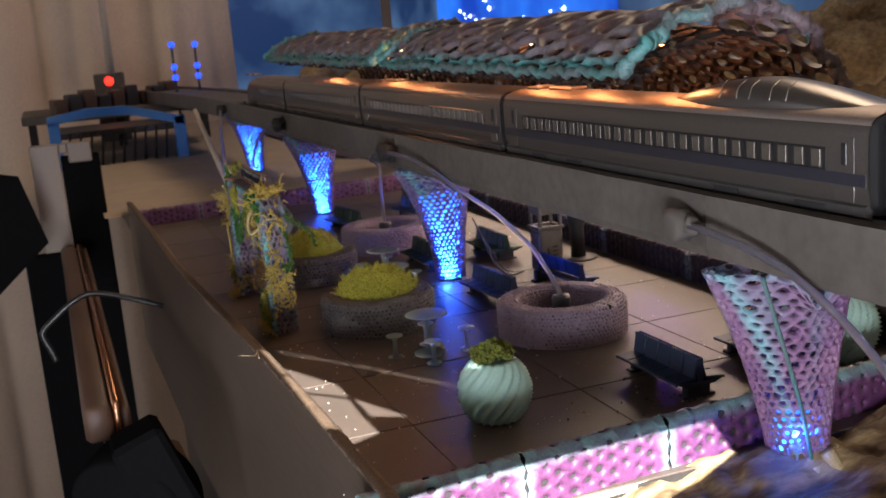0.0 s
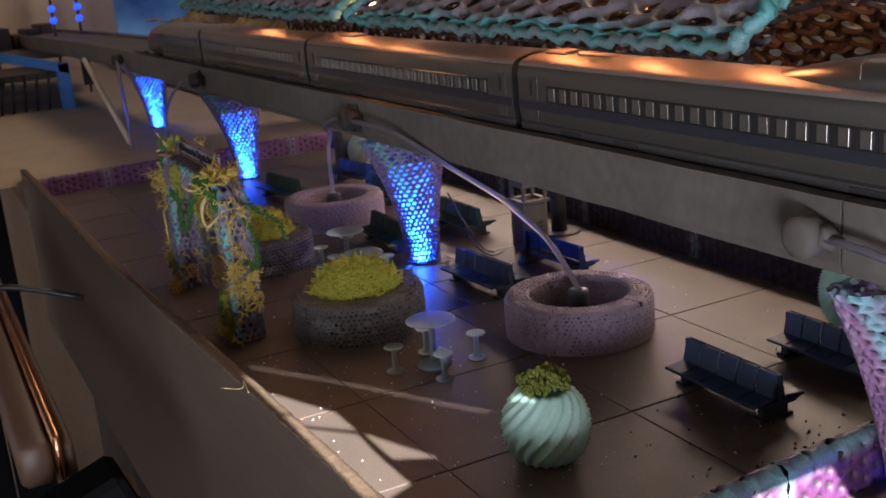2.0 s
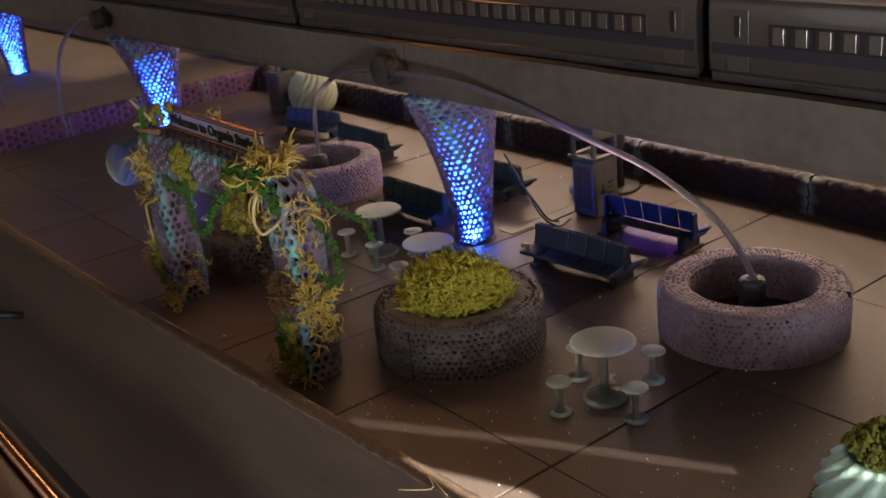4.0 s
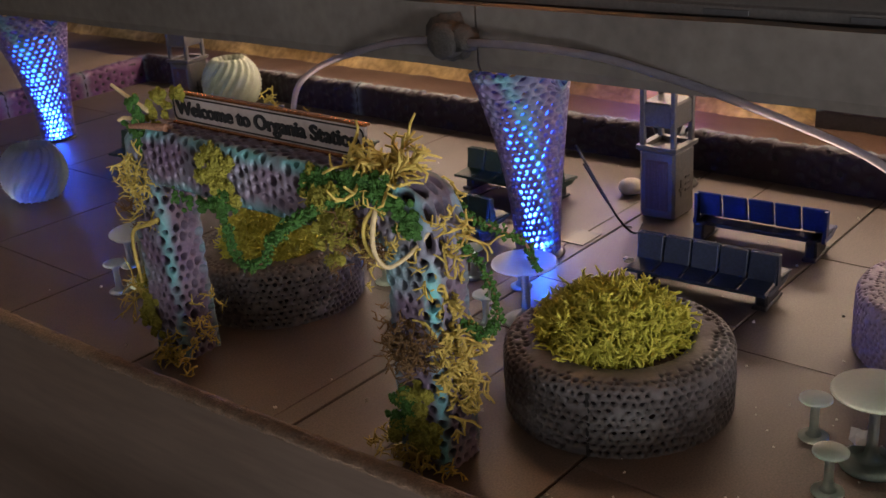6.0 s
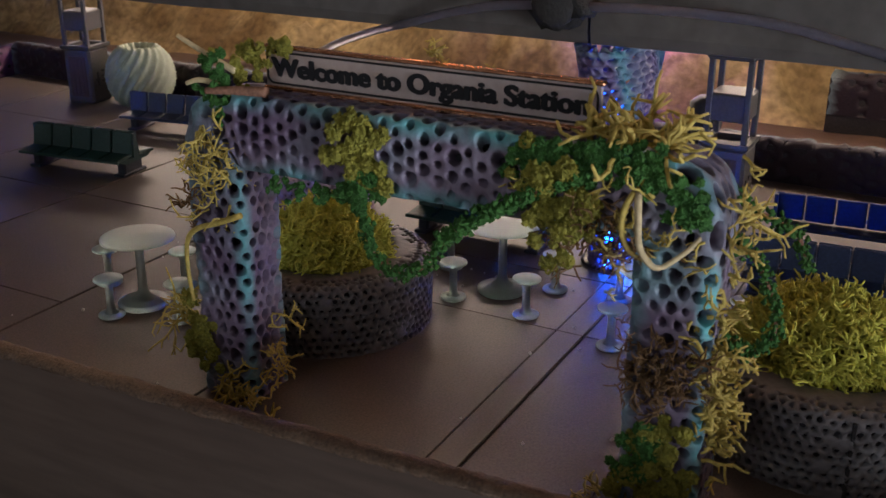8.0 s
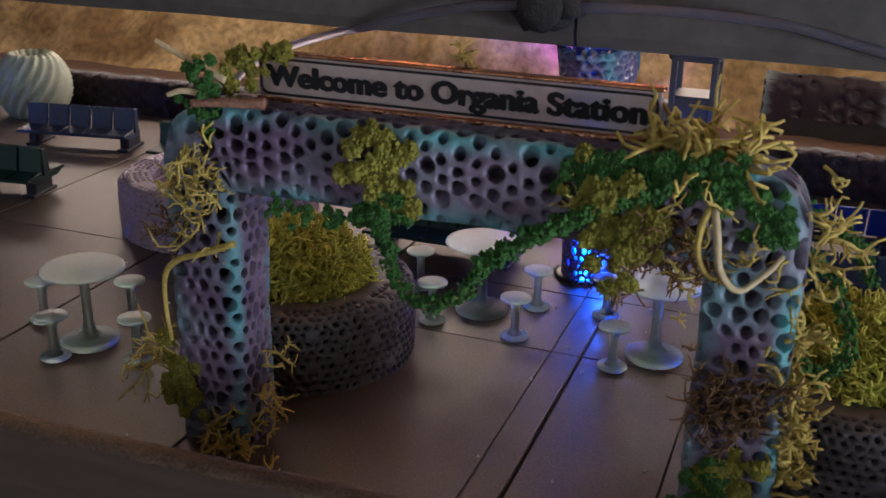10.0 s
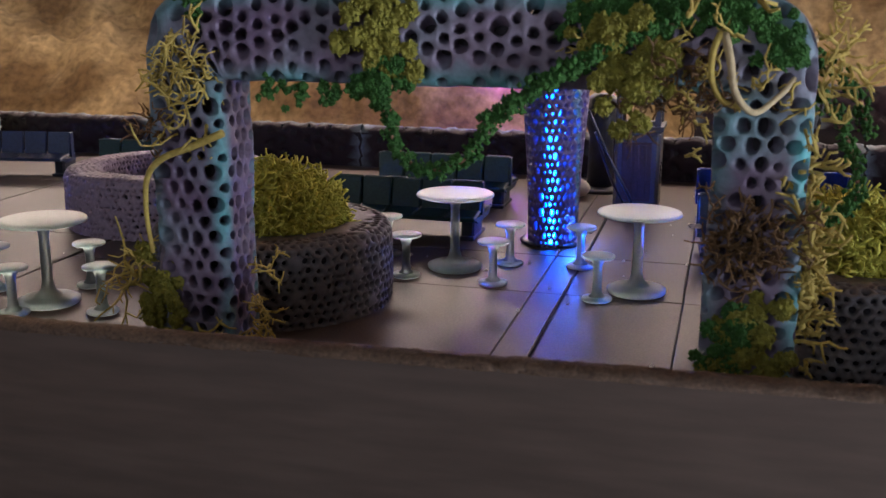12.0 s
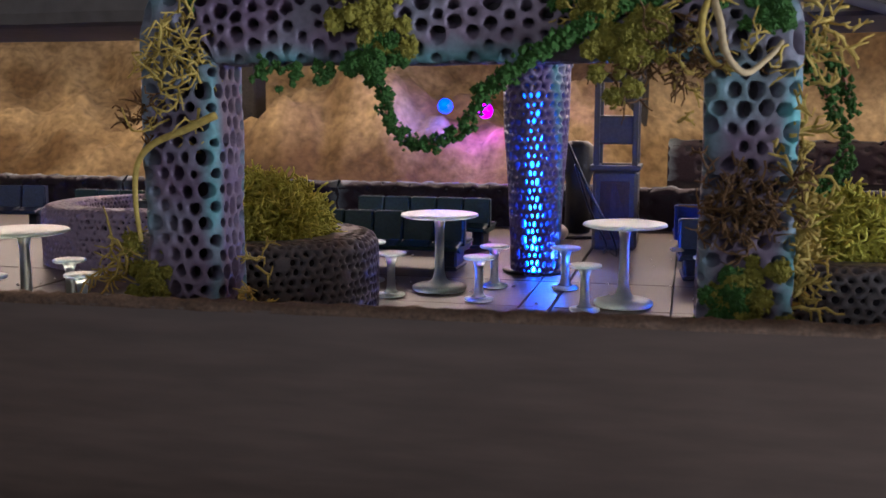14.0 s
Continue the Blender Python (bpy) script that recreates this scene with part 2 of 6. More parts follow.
M_LEDR = glow("led_red_lens", (1.0, 0.02, 0.01), 3.0)
M_LEDM = glow("led_magenta_lens", (0.5, 0.0, 0.9), 2.4)
M_STAR = glow("white_sparkle", (0.75, 0.9, 1.0), 4.0)
M_SIGB = glow("signal_blue_lens", (0.012, 0.05, 1.0), 2.6)
M_WARM = glow("warm_bulb", (1.0, 0.55, 0.22), 9.0)
M_ROD = glow("lit_blue_rod", (0.018, 0.11, 1.0), 3.0)
rod = M_ROD.node_tree
rod_at, rod_sep, rod_map = rod.nodes.new("ShaderNodeTexCoord"), rod.nodes.new("ShaderNodeSeparateXYZ"), rod.nodes.new("ShaderNodeMapRange")
rod_map.inputs["From Max"].default_value, rod_map.inputs["To Min"].default_value, rod_map.inputs["To Max"].default_value = 3.0 * S, 1.0, 0.2
rod_fall, rod_gain = rod.nodes.new("ShaderNodeMath"), rod.nodes.new("ShaderNodeMath")
rod_fall.operation, rod_gain.operation = "POWER", "MULTIPLY"
rod_fall.inputs[1].default_value, rod_gain.inputs[1].default_value = 3.0, 80.0
rod.links.new(rod_at.outputs["Object"], rod_sep.inputs[0])
rod.links.new(rod_sep.outputs["Z"], rod_map.inputs["Value"])
rod.links.new(rod_map.outputs["Result"], rod_fall.inputs[0])
rod.links.new(rod_fall.outputs[0], rod_gain.inputs[0])
rod.links.new(rod_gain.outputs[0], rod.nodes["Principled BSDF"].inputs["Emission Strength"])
# Painted sky glows by itself, standing for the blue light cast on it.
M_SKYBLUE = glow("sky_backdrop", (0.05, 0.12, 0.28), 0.5)
M_SKYBRIGHT = glow("lit_blue_panel", (0.01, 0.10, 0.9), 0.75)
for m, dark, light in ((M_SKYBLUE, (0.015, 0.04, 0.12), (0.10, 0.19, 0.34)), (M_SKYBRIGHT, (0.005, 0.05, 0.45), (0.03, 0.22, 1.0))):
    cloud, tone = m.node_tree.nodes.new("ShaderNodeTexNoise"), m.node_tree.nodes.new("ShaderNodeValToRGB")
    cloud.inputs["Scale"].default_value, cloud.inputs["Detail"].default_value = 7.0, 4
    tone.color_ramp.elements[0].position, tone.color_ramp.elements[1].position = 0.38, 0.62
    tone.color_ramp.elements[0].color, tone.color_ramp.elements[1].color = (*dark, 1), (*light, 1)
    where = m.node_tree.nodes.new("ShaderNodeTexCoord")
    m.node_tree.links.new(where.outputs["Object"], cloud.inputs["Vector"])
    m.node_tree.links.new(cloud.outputs["Fac"], tone.inputs["Fac"])
    for socket in ("Base Color", "Emission Color"):
        m.node_tree.links.new(tone.outputs["Color"], m.node_tree.nodes["Principled BSDF"].inputs[socket])

# ---- mesh helpers: shapes are (points, faces) in plan units ----


def mesh_of(name, shape, mat, smooth=True, paint=None):
    pts, faces = shape
    me = bpy.data.meshes.new(name)
    me.from_pydata([(p[0] * S, p[1] * S, p[2] * S) for p in pts], [], faces)
    for m in mat if isinstance(mat, (list, tuple)) else [mat]:
        me.materials.append(m)
    me.polygons.foreach_set("use_smooth", [smooth] * len(me.polygons))
    if paint is not None:
        a = me.attributes.new("paint", "FLOAT", "POINT")
        a.data.foreach_set("value", paint)
    me.update()
    return me


def part(name, shape, mat, parent=None, label="", smooth=True, paint=None, at=None):
    ob = new(name, shape if isinstance(shape, bpy.types.Mesh) else mesh_of(name, shape, mat, smooth, paint))
    if parent:
        ob.parent = parent
    if at:
        ob.location = Vector(at) * S
    if label:
        ob["label"] = label
    return ob


def thing(name, label, category, at=(0, 0, 0), rz=0.0, group="", kind="", shape=None, mat=None, smooth=True, paint=None):
    ob = new(name, mesh_of(name, shape, mat, smooth, paint) if shape else None)
    ob.matrix_basis = pose(at[0] * S, at[1] * S, at[2] * S, 0, 0, rz)
    return tagged(ob, label, category, group, kind)


def join(*shapes):
    pts, faces = [], []
    for p, f in shapes:
        n = len(pts)
        pts += [tuple(q) for q in p]
        faces += [tuple(i + n for i in g) for g in f]
    return pts, faces


def shift(shape, dx=0, dy=0, dz=0, rz=0.0, rx=0.0, ry=0.0, scale=1.0):
    m = pose(dx, dy, dz, rx, ry, rz)
    return [tuple(m @ (Vector(p) * scale)) for p in shape[0]], shape[1]


def box(x0, x1, y0, y1, z0, z1, c=0.02):
    """A box with chamfered edges."""
    pts, idx = [], {}
    for i, x in enumerate((x0, x1)):
        for j, y in enumerate((y0, y1)):
            for k, z in enumerate((z0, z1)):
                sx, sy, sz = (c, -c)[i], (c, -c)[j], (c, -c)[k]
                for a, p in enumerate(((x, y + sy, z + sz), (x + sx, y, z + sz), (x + sx, y + sy, z))):
                    idx[i, j, k, a] = len(pts)
                    pts.append(p)
    g = lambda i, j, k, a: idx[i, j, k, a]
    F = []
    for i in (0, 1):
        F.append([g(i, 0, 0, 0), g(i, 1, 0, 0), g(i, 1, 1, 0), g(i, 0, 1, 0)][:: 1 if i else -1])
        F.append([g(0, i, 0, 1), g(1, i, 0, 1), g(1, i, 1, 1), g(0, i, 1, 1)][:: -1 if i else 1])
        F.append([g(0, 0, i, 2), g(1, 0, i, 2), g(1, 1, i, 2), g(0, 1, i, 2)][:: 1 if i else -1])
    for i in (0, 1):
        for j in (0, 1):
            s = 1 if i == j else -1
            F.append([g(i, j, 0, 0), g(i, j, 1, 0), g(i, j, 1, 1), g(i, j, 0, 1)][:: -s])
            F.append([g(0, i, j, 1), g(1, i, j, 1), g(1, i, j, 2), g(0, i, j, 2)][:: -s])
            F.append([g(i, 0, j, 0), g(i, 1, j, 0), g(i, 1, j, 2), g(i, 0, j, 2)][:: s])
            for k in (0, 1):
                F.append([g(i, j, k, 0), g(i, j, k, 1), g(i, j, k, 2)][:: 1 if (i + j + k) % 2 else -1])
    return pts, F


def lathe(profile, n=24, close=True):
    """Profile of (radius, height) from below to above, turned round z."""
    pts, F = [], []
    for r, z in profile:
        pts += [(r * math.cos(2 * math.pi * i / n), r * math.sin(2 * math.pi * i / n), z) for i in range(n)]
    for k in range(len(profile) - 1):
        F += [(k * n + i, k * n + (i + 1) % n, (k + 1) * n + (i + 1) % n, (k + 1) * n + i) for i in range(n)]
    if close:
        F += [tuple(range(n))[::-1], tuple(range((len(profile) - 1) * n, len(profile) * n))]
    return pts, F


def tube(path, radius, n=6, taper=1.0):
    """A round bar along a line of points."""
    P = [Vector(p) for p in path]
    pts, F = [], []
    side = None
    for k, p in enumerate(P):
        d = (P[min(k + 1, len(P) - 1)] - P[max(k - 1, 0)])
        d = d.normalized() if d.length > 1e-9 else Vector((0, 0, 1))
        if side is None:
            side = d.orthogonal().normalized()
        side = (side - d * side.dot(d))
        side = side.normalized() if side.length > 1e-6 else d.orthogonal().normalized()
        up = d.cross(side)
        r = radius * (1 + (taper - 1) * k / max(1, len(P) - 1))
        pts += [tuple(p + r * (math.cos(2 * math.pi * i / n) * side + math.sin(2 * math.pi * i / n) * up)) for i in range(n)]
    for k in range(len(P) - 1):
        F += [(k * n + i, k * n + (i + 1) % n, (k + 1) * n + (i + 1) % n, (k + 1) * n + i) for i in range(n)]
    F += [tuple(range(n))[::-1], tuple(range((len(P) - 1) * n, len(P) * n))]
    return pts, F


def loft(sections, open_ends=False):
    """Closed rings of equally many points, joined in order and capped."""
    n = len(sections[0])
    pts = [tuple(p) for s in sections for p in s]
    F = [(k * n + i, k * n + (i + 1) % n, (k + 1) * n + (i + 1) % n, (k + 1) * n + i) for k in range(len(sections) - 1) for i in range(n)]
    if open_ends:
        return pts, F
    return pts, F + [tuple(range(n))[::-1], tuple(range((len(sections) - 1) * n, len(sections) * n))]


def spline(pts, n):
    """n points along a smooth line through pts."""
    P = [Vector(p) for p in pts]
    P = [2 * P[0] - P[1]] + P + [2 * P[-1] - P[-2]]
    out = []
    for k in range(n):
        f = k / (n - 1) * (len(P) - 3)
        i = min(int(f), len(P) - 4)
        t = f - i
        a, b, c, d = P[i : i + 4]
        out.append(0.5 * (2 * b + (c - a) * t + (2 * a - 5 * b + 4 * c - d) * t * t + (3 * b - a - 3 * c + d) * t ** 3))
    return out


def perforated(fn, nu, nv, wrap=True, hole=(0.5, 0.72), lip=0.02, depth=0.12, jitter=0.2, seed=1, skip=0.0, tint=None, solid=9.0, closed=None, crisp=False):
    """A shell of uneven rounded holes over the surface fn(u, v) -> place, normal, with u and v from 0 to 1. Returns shape, paint."""
    rnd = random.Random(seed)
    moved, vid, pts, F, col = {}, {}, [], [], []

    def put(u, v, off):
        p, n = fn(u, v)
        pts.append(tuple(p + n * off))
        col.append(tint(u, v, off) if tint else 0.0)
        return len(pts) - 1

    def spot(a, b):                      # a: sixths across, b: thirds up
        key = (a % (2 * nu) if wrap else a, b)
        if key not in moved:
            v, u = b / (3 * nv), a / (2 * nu)
            edge = b <= 1 or b >= 3 * nv - 1
            ju, jv = (rnd.uniform(-jitter, jitter) / nu, 0 if edge else rnd.uniform(-jitter, jitter) / nv)
            if not wrap and (a <= 0 or a >= 2 * nu):
                ju = 0
            moved[key] = (ju, jv)
        ju, jv = moved[key]
        u, v = a / (2 * nu) + ju, b / (3 * nv) + jv
        if not wrap:
            u = min(1.0, max(0.0, u))
        return u, min(1.0, max(0.0, v)), key

    def corner(u, v, key):
        if key not in vid:
            vid[key] = put(u, v, lip)
        return vid[key]

    for j in range(nv):
        for i in range(nu + (0 if wrap else 1 - j % 2 * 0)):
            ca, cb = 2 * i + (1 if j % 2 else 0), 3 * j + 1.5
            ring = [(ca, 3 * j - 0.5), (ca + 1, 3 * j + 0.5), (ca + 1, 3 * j + 2.5), (ca, 3 * j + 3.5), (ca - 1, 3 * j + 2.5), (ca - 1, 3 * j + 0.5)]
            got = [spot(*q) for q in ring]
            if not wrap and max(g[0] for g in got) - min(g[0] for g in got) < 1e-4:
                continue
            outer = []
            for k in range(6):
                u0, v0, k0 = got[k]
                u1, v1, k1 = got[(k + 1) % 6]
                outer.append((u0, v0, corner(u0, v0, k0)))
                mk = tuple(sorted((k0, k1)))
                um = (u0 + u1) / 2
                outer.append((um, (v0 + v1) / 2, corner(um, (v0 + v1) / 2, mk)))
            cu, cv = sum(g[0] for g in got) / 6, sum(g[1] for g in got) / 6
            size = rnd.uniform(*hole)
            if rnd.random() < skip or (closed and closed(cu, cv)) or (tint and tint(cu, cv, 0.0) > solid):
                F.append(tuple(o[2] for o in outer))
                continue
            ia, ib = [], []
            reach = [math.hypot((u - cu) * nu, (v - cv) * nv * 0.866) for u, v, _ in outer]
            round_r = 0.62 * min(reach) + 0.38 * sum(reach) / 12
            for k, (u, v, _) in enumerate(outer):
                s = size * round_r / max(reach[k], 1e-6) if min(reach) > 0.15 else size
                ia.append(put(cu + (u - cu) * s, cv + (v - cv) * s, -lip * 0.2))
                ib.append(put(cu + (u - cu) * s * 0.86, cv + (v - cv) * s * 0.86, -depth))
            edge_ring = [o[2] for o in outer]
            if crisp:                    # a second ring keeps the face flat up to the hole
                flat_ring = []
                for k, (u, v, _) in enumerate(outer):
                    s = min(0.97, 1.12 * size * round_r / max(reach[k], 1e-6))
                    flat_ring.append(put(cu + (u - cu) * s, cv + (v - cv) * s, lip * 0.9))
                F += [(edge_ring[k], edge_ring[(k + 1) % 12], flat_ring[(k + 1) % 12], flat_ring[k]) for k in range(12)]
                edge_ring = flat_ring
            for k in range(12):
                m = (k + 1) % 12
                F.append((edge_ring[k], edge_ring[m], ia[m], ia[k]))
                F.append((ia[k], ia[m], ib[m], ib[k]))
    return (pts, F), col


def strands(spots, length, radius, rnd, bend=0.5, segs=4, n=3, fork=0.5):
    """Curly lichen: a short bent and forked twig at each (place, way)."""
    out = []
    for p, d in spots:
        p, d = Vector(p), Vector(d).normalized()
        ln = length * rnd.uniform(0.6, 1.3)
        path, q, w = [p], p.copy(), d.copy()
        for k in range(segs):
            w = (w + Vector((rnd.gauss(0, bend), rnd.gauss(0, bend), rnd.gauss(0, bend)))).normalized()
            q = q + w * ln / segs
            path.append(q.copy())
        out.append(tube(path, radius * rnd.uniform(0.8, 1.2), n, 0.55))
        for k in range(1, segs):
            if rnd.random() < fork:
                w2 = (w + Vector((rnd.gauss(0, 1), rnd.gauss(0, 1), rnd.gauss(0, 1)))).normalized()
                a = path[k]
                b = a + w2 * ln * 0.28
                c = b + (w2 + Vector((rnd.gauss(0, 0.5), rnd.gauss(0, 0.5), rnd.gauss(0, 0.5)))).normalized() * ln * 0.2
                out.append(tube([a, b, c], radius * 0.75, n, 0.6))
    return join(*out)


OCTA = ([(1, 0, 0), (-1, 0, 0), (0, 1, 0), (0, -1, 0), (0, 0, 1), (0, 0, -1)], [(0, 2, 4), (2, 1, 4), (1, 3, 4), (3, 0, 4), (2, 0, 5), (1, 2, 5), (3, 1, 5), (0, 3, 5)])


def crumbs(spots, size, rnd):
    """Ground foam: small uneven crumbs, one at each place."""
    pts, F = [], []
    for p in spots:
        n, r = len(pts), size * rnd.uniform(0.5, 1.3)
        for q in OCTA[0]:
            pts.append(tuple(p[k] + r * (q[k] + rnd.uniform(-0.35, 0.35)) for k in range(3)))
        F += [tuple(i + n for i in f) for f in OCTA[1]]
    return pts, F


# ---- setting: plaza floor, boards, kerbs, ground ----
BOW = spline([(3.12, 6.0, 0), (3.06, 14.0, 0), (2.98, 18.0, 0), (2.84, 22.0, 0), (2.66, 26.0, 0), (2.50, 30.0, 0), (2.44, 34.0, 0), (2.40, 40.0, 0), (2.30, 47.0, 0)], 420)   # outer face of the warped board
board = thing("wall_fascia", "grey-painted hardboard fascia with a raw brown fibre edge", "fascia board", kind="structure",
              shape=loft([[(p.x, p.y, -5.3), (p.x, p.y, 0.805), (p.x + 0.02, p.y, 0.82), (p.x + 0.18, p.y, 0.82), (p.x + 0.20, p.y, 0.805), (p.x + 0.20, p.y, -5.3)] for p in BOW[::6] + [BOW[-1]]]), mat=M_HARD, smooth=False)
rough = random.Random(4)
crest = []
for p in BOW:
    a, b, c = (rough.uniform(-0.014, 0.014) for _ in range(3))
    crest.append([(p.x - 0.012 + a, p.y, 0.79), (p.x - 0.005 + a, p.y, 0.835 + b), (p.x + 0.06, p.y, 0.86 + c), (p.x + 0.15, p.y, 0.85 + b), (p.x + 0.215 + c, p.y, 0.83), (p.x + 0.215 + c, p.y, 0.79)])
part("raw_edge", loft(crest), M_EDGE, board, "torn brown fibreboard edge")


def bow_x(y):
    """Outer face of the board at y."""
    return min(BOW, key=lambda p: abs(p.y - y)).x


FX1, FY0, FY1 = 14.75, 13.3, 45.35
bed = thing("floor", "brown-grey card paving of the model plaza, dusty, with dark joints", "floor", kind="structure",
            shape=loft([[(bow_x(y) + 0.1, y, -0.5), (FX1, y, -0.5), (FX1, y, -0.035), (bow_x(y) + 0.1, y, -0.035)] for y in [FY0 + (FY1 - FY0) * n / 40 for n in range(41)]]), mat=M_BED, smooth=False)


def kerb_run(name, a, b, height, thick, mat, pieces, label, pitch, seed, holes=True):
    """A kerb of cast panels from a to b: the outer face perforated, a rough pale ridge on top."""
    a, b = Vector((*a, 0)), Vector((*b, 0))
    way = (b - a).normalized()
    out = Vector((way.y, -way.x, 0))
    length = (b - a).length
    # Near-black body behind the panels stands for the shade in their pits.
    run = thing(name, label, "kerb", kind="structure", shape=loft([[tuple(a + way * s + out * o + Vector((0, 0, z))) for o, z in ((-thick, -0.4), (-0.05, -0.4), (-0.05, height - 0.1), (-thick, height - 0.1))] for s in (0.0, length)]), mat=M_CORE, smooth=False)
    rnd = random.Random(seed)
    for k in range(pieces):
        s0, s1 = length * k / pieces + 0.002, length * (k + 1) / pieces - 0.002
        prof = [(-thick, -0.05), (-thick, height * 0.9), (-thick * 0.8, height), (-thick * 0.35, height + 0.02), (-0.03, height * 0.93), (0.0, height * 0.85), (0.0, -0.05)]
        lens = [0.0]
        for p, q in zip(prof, prof[1:]):
            lens.append(lens[-1] + math.dist(p, q))

        def fn(u, v, s0=s0, s1=s1):
            d = max(0.0, min(1.0, u)) * lens[-1]
            i = max(k for k in range(len(lens) - 1) if lens[k] <= d + 1e-9)
            f = (d - lens[i]) / (lens[i + 1] - lens[i])
            o, z = (prof[i][c] + f * (prof[i + 1][c] - prof[i][c]) for c in (0, 1))
            s = s0 + (s1 - s0) * v
            top = max(0.0, (z - height * 0.75) / (height * 0.25))
            wob = 0.045 * top * noise.noise((s * 5, seed, 0)) + 0.03 * top * noise.noise((s * 14, seed, 3))
            n = (out * (-1 if i < 2 else 1) + Vector((0, 0, 0.9 if 2 <= i < 5 else 0))).normalized()
            return a + way * s + out * o + Vector((0, 0, z + wob)), n

        def tint(u, v, off):
            d = u * lens[-1]
            near = max(0.0, 1 - abs(d - (lens[3] + lens[4]) / 2) / (height * 0.27))
            side = max(0.0, 1 - min(v, 1 - v) * (s1 - s0) / 0.14)
            return min(1.0, 1.5 * near * (0.6 + 0.8 * noise.noise((v * 22, k * 3, seed))) + 0.8 * side)

        shape, col = perforated(fn, max(6, int(lens[-1] / pitch)), max(4, int((s1 - s0) / pitch)), False, (0.36, 0.66) if holes else (0.2, 0.4), 0.012, 0.10, 0.28, seed + k, 0.12, tint, 0.5, lambda u, v: min(v, 1 - v) * (s1 - s0) < 0.16)
        part("panel", shape, mat, run, paint=col)
    return run


kerb_run("kerb_front", (2.8, 13.16), (15.3, 13.95), 0.78, 0.34, M_KERB, 5, "purple cast kerb with pits and a teal-white ridge", 0.22, 11)
kerb_run("kerb_back", (15.04, 14.4), (15.04, 45.6), 0.74, 0.36, M_KERB_BACK, 7, "plum kerb, the shade of its face put into a near-black base, with a frosted white-teal ridge", 0.24, 31, False)
kerb_run("kerb_far", (15.1, 46.0), (2.6, 45.3), 0.66, 0.34, M_KERB_FAR, 5, "dusky purple kerb closing the far end of the plaza", 0.22, 51, False)
strip = thing("trim_front", "pale card strip along the foot of the kerb", "trim", kind="structure", shape=shift(box(2.9, 15.0, -0.09, 0.0, -0.12, -0.03, 0.01), 0, 12.94, 0, 3.62), mat=M_BEIGE, smooth=False)


def ground_mesh(name, x0, x1, y0, y1, nx, ny, fn, mat, label, category, kind="structure"):
    pts = [(x0 + (x1 - x0) * i / nx, y0 + (y1 - y0) * j / ny) for j in range(ny + 1) for i in range(nx + 1)]
    shape = [(x, y, fn(x, y)) for x, y in pts], [(j * (nx + 1) + i, j * (nx + 1) + i + 1, (j + 1) * (nx + 1) + i + 1, (j + 1) * (nx + 1) + i) for j in range(ny) for i in range(nx)]
    return thing(name, label, category, kind=kind, shape=shape, mat=mat)


def fbm(x, y, f, octaves=4, z=0.0):
    return noise.fractal((x * f, y * f, z), 0.9, 2.1, octaves)


def step(a, b, x):
    t = min(1.0, max(0.0, (x - a) / (b - a)))
    return t * t * (3 - 2 * t)


def fore_height(x, y):
    flow = math.sin(4.2 * (y + 0.25 * x) + 3.0 * fbm(x, y, 0.35, 2))
    swell = 0.55 * math.exp(-((x - 9.8) ** 2 + (y - 12.9) ** 2) / 1.6)
    comb = abs(math.sin(7.5 * (y - 0.35 * x) + 5.0 * fbm(x, y, 0.4, 3)))
    return -0.42 + 0.10 * flow * step(4.5, 7.5, x) + 0.06 * comb + 0.16 * fbm(x, y, 1.3) + swell * 0.15 + 0.25 * step(9, 13, x) + 0.30 * step(12.4, 13.1, y)


ground_mesh("ground_front", 2.62, 18.0, 4.0, 13.4, 230, 165, fore_height, M_SAND, "ochre rippled plaster ground with brown hollows", "ground")


def hill_height(x, y):
    base = 0.35 + 3.0 * step(17.2, 19.6, x) + 3.2 * step(18.5, 25, x) + 3.4 * step(24, 31, x) * step(47, 37, y)
    base *= 0.72 + 0.28 * step(34, 14, y)
    path = step(19.2, 20.6, y) * step(26.6, 25.2, y) * step(21.0, 18.6, x)
    bumps = 1.2 * fbm(x, y, 0.28) + 0.45 * fbm(x, y, 0.9, 4, 5.0)
    h = base * (0.85 + 0.5 * noise.noise((x * 0.16, y * 0.16, 8))) + bumps * step(17.2, 18.4, x)
    return max(-0.1, h * (1 - 0.8 * path) + 0.15 * path)


ground_mesh("ground_path", 15.05, 17.4, 2.0, 100.0, 12, 300, lambda x, y: 0.34 + 0.05 * fbm(x, y, 0.8), M_DWOOD, "dark brown ground strip behind the back kerb", "ground")
ground_mesh("ground_hills", 17.2, 34.0, 2.0, 100.0, 110, 420, hill_height, M_ROCK, "tan carved foam hillside behind the plaza", "hillside")


def far_height(x, y):
    return 0.42 + 0.05 * fbm(x, y, 0.6) - 0.25 * step(55, 60, y)


ground_mesh("ground_far", 1.3, 15.4, 46.0, 110.0, 40, 90, far_height, M_PALE, "pale sandy ground beyond the plaza", "ground")
# Black sheet put where only a shadow gap lies below the fascia.
thing("wall_under", "black sheet below the fascia, added for the shadow gap there", "skirt", kind="structure", shape=box(3.4, 3.6, 5.0, 47.0, -40.0, -3.3, 0.03), mat=M_BLACK, smooth=False)
thing("baseboard_table", "dark wooden baseboard carrying the model", "baseboard", kind="structure", shape=box(3.3, 34.0, 4.0, 110.0, -3.2, -0.9, 0.05), mat=M_DWOOD, smooth=False)

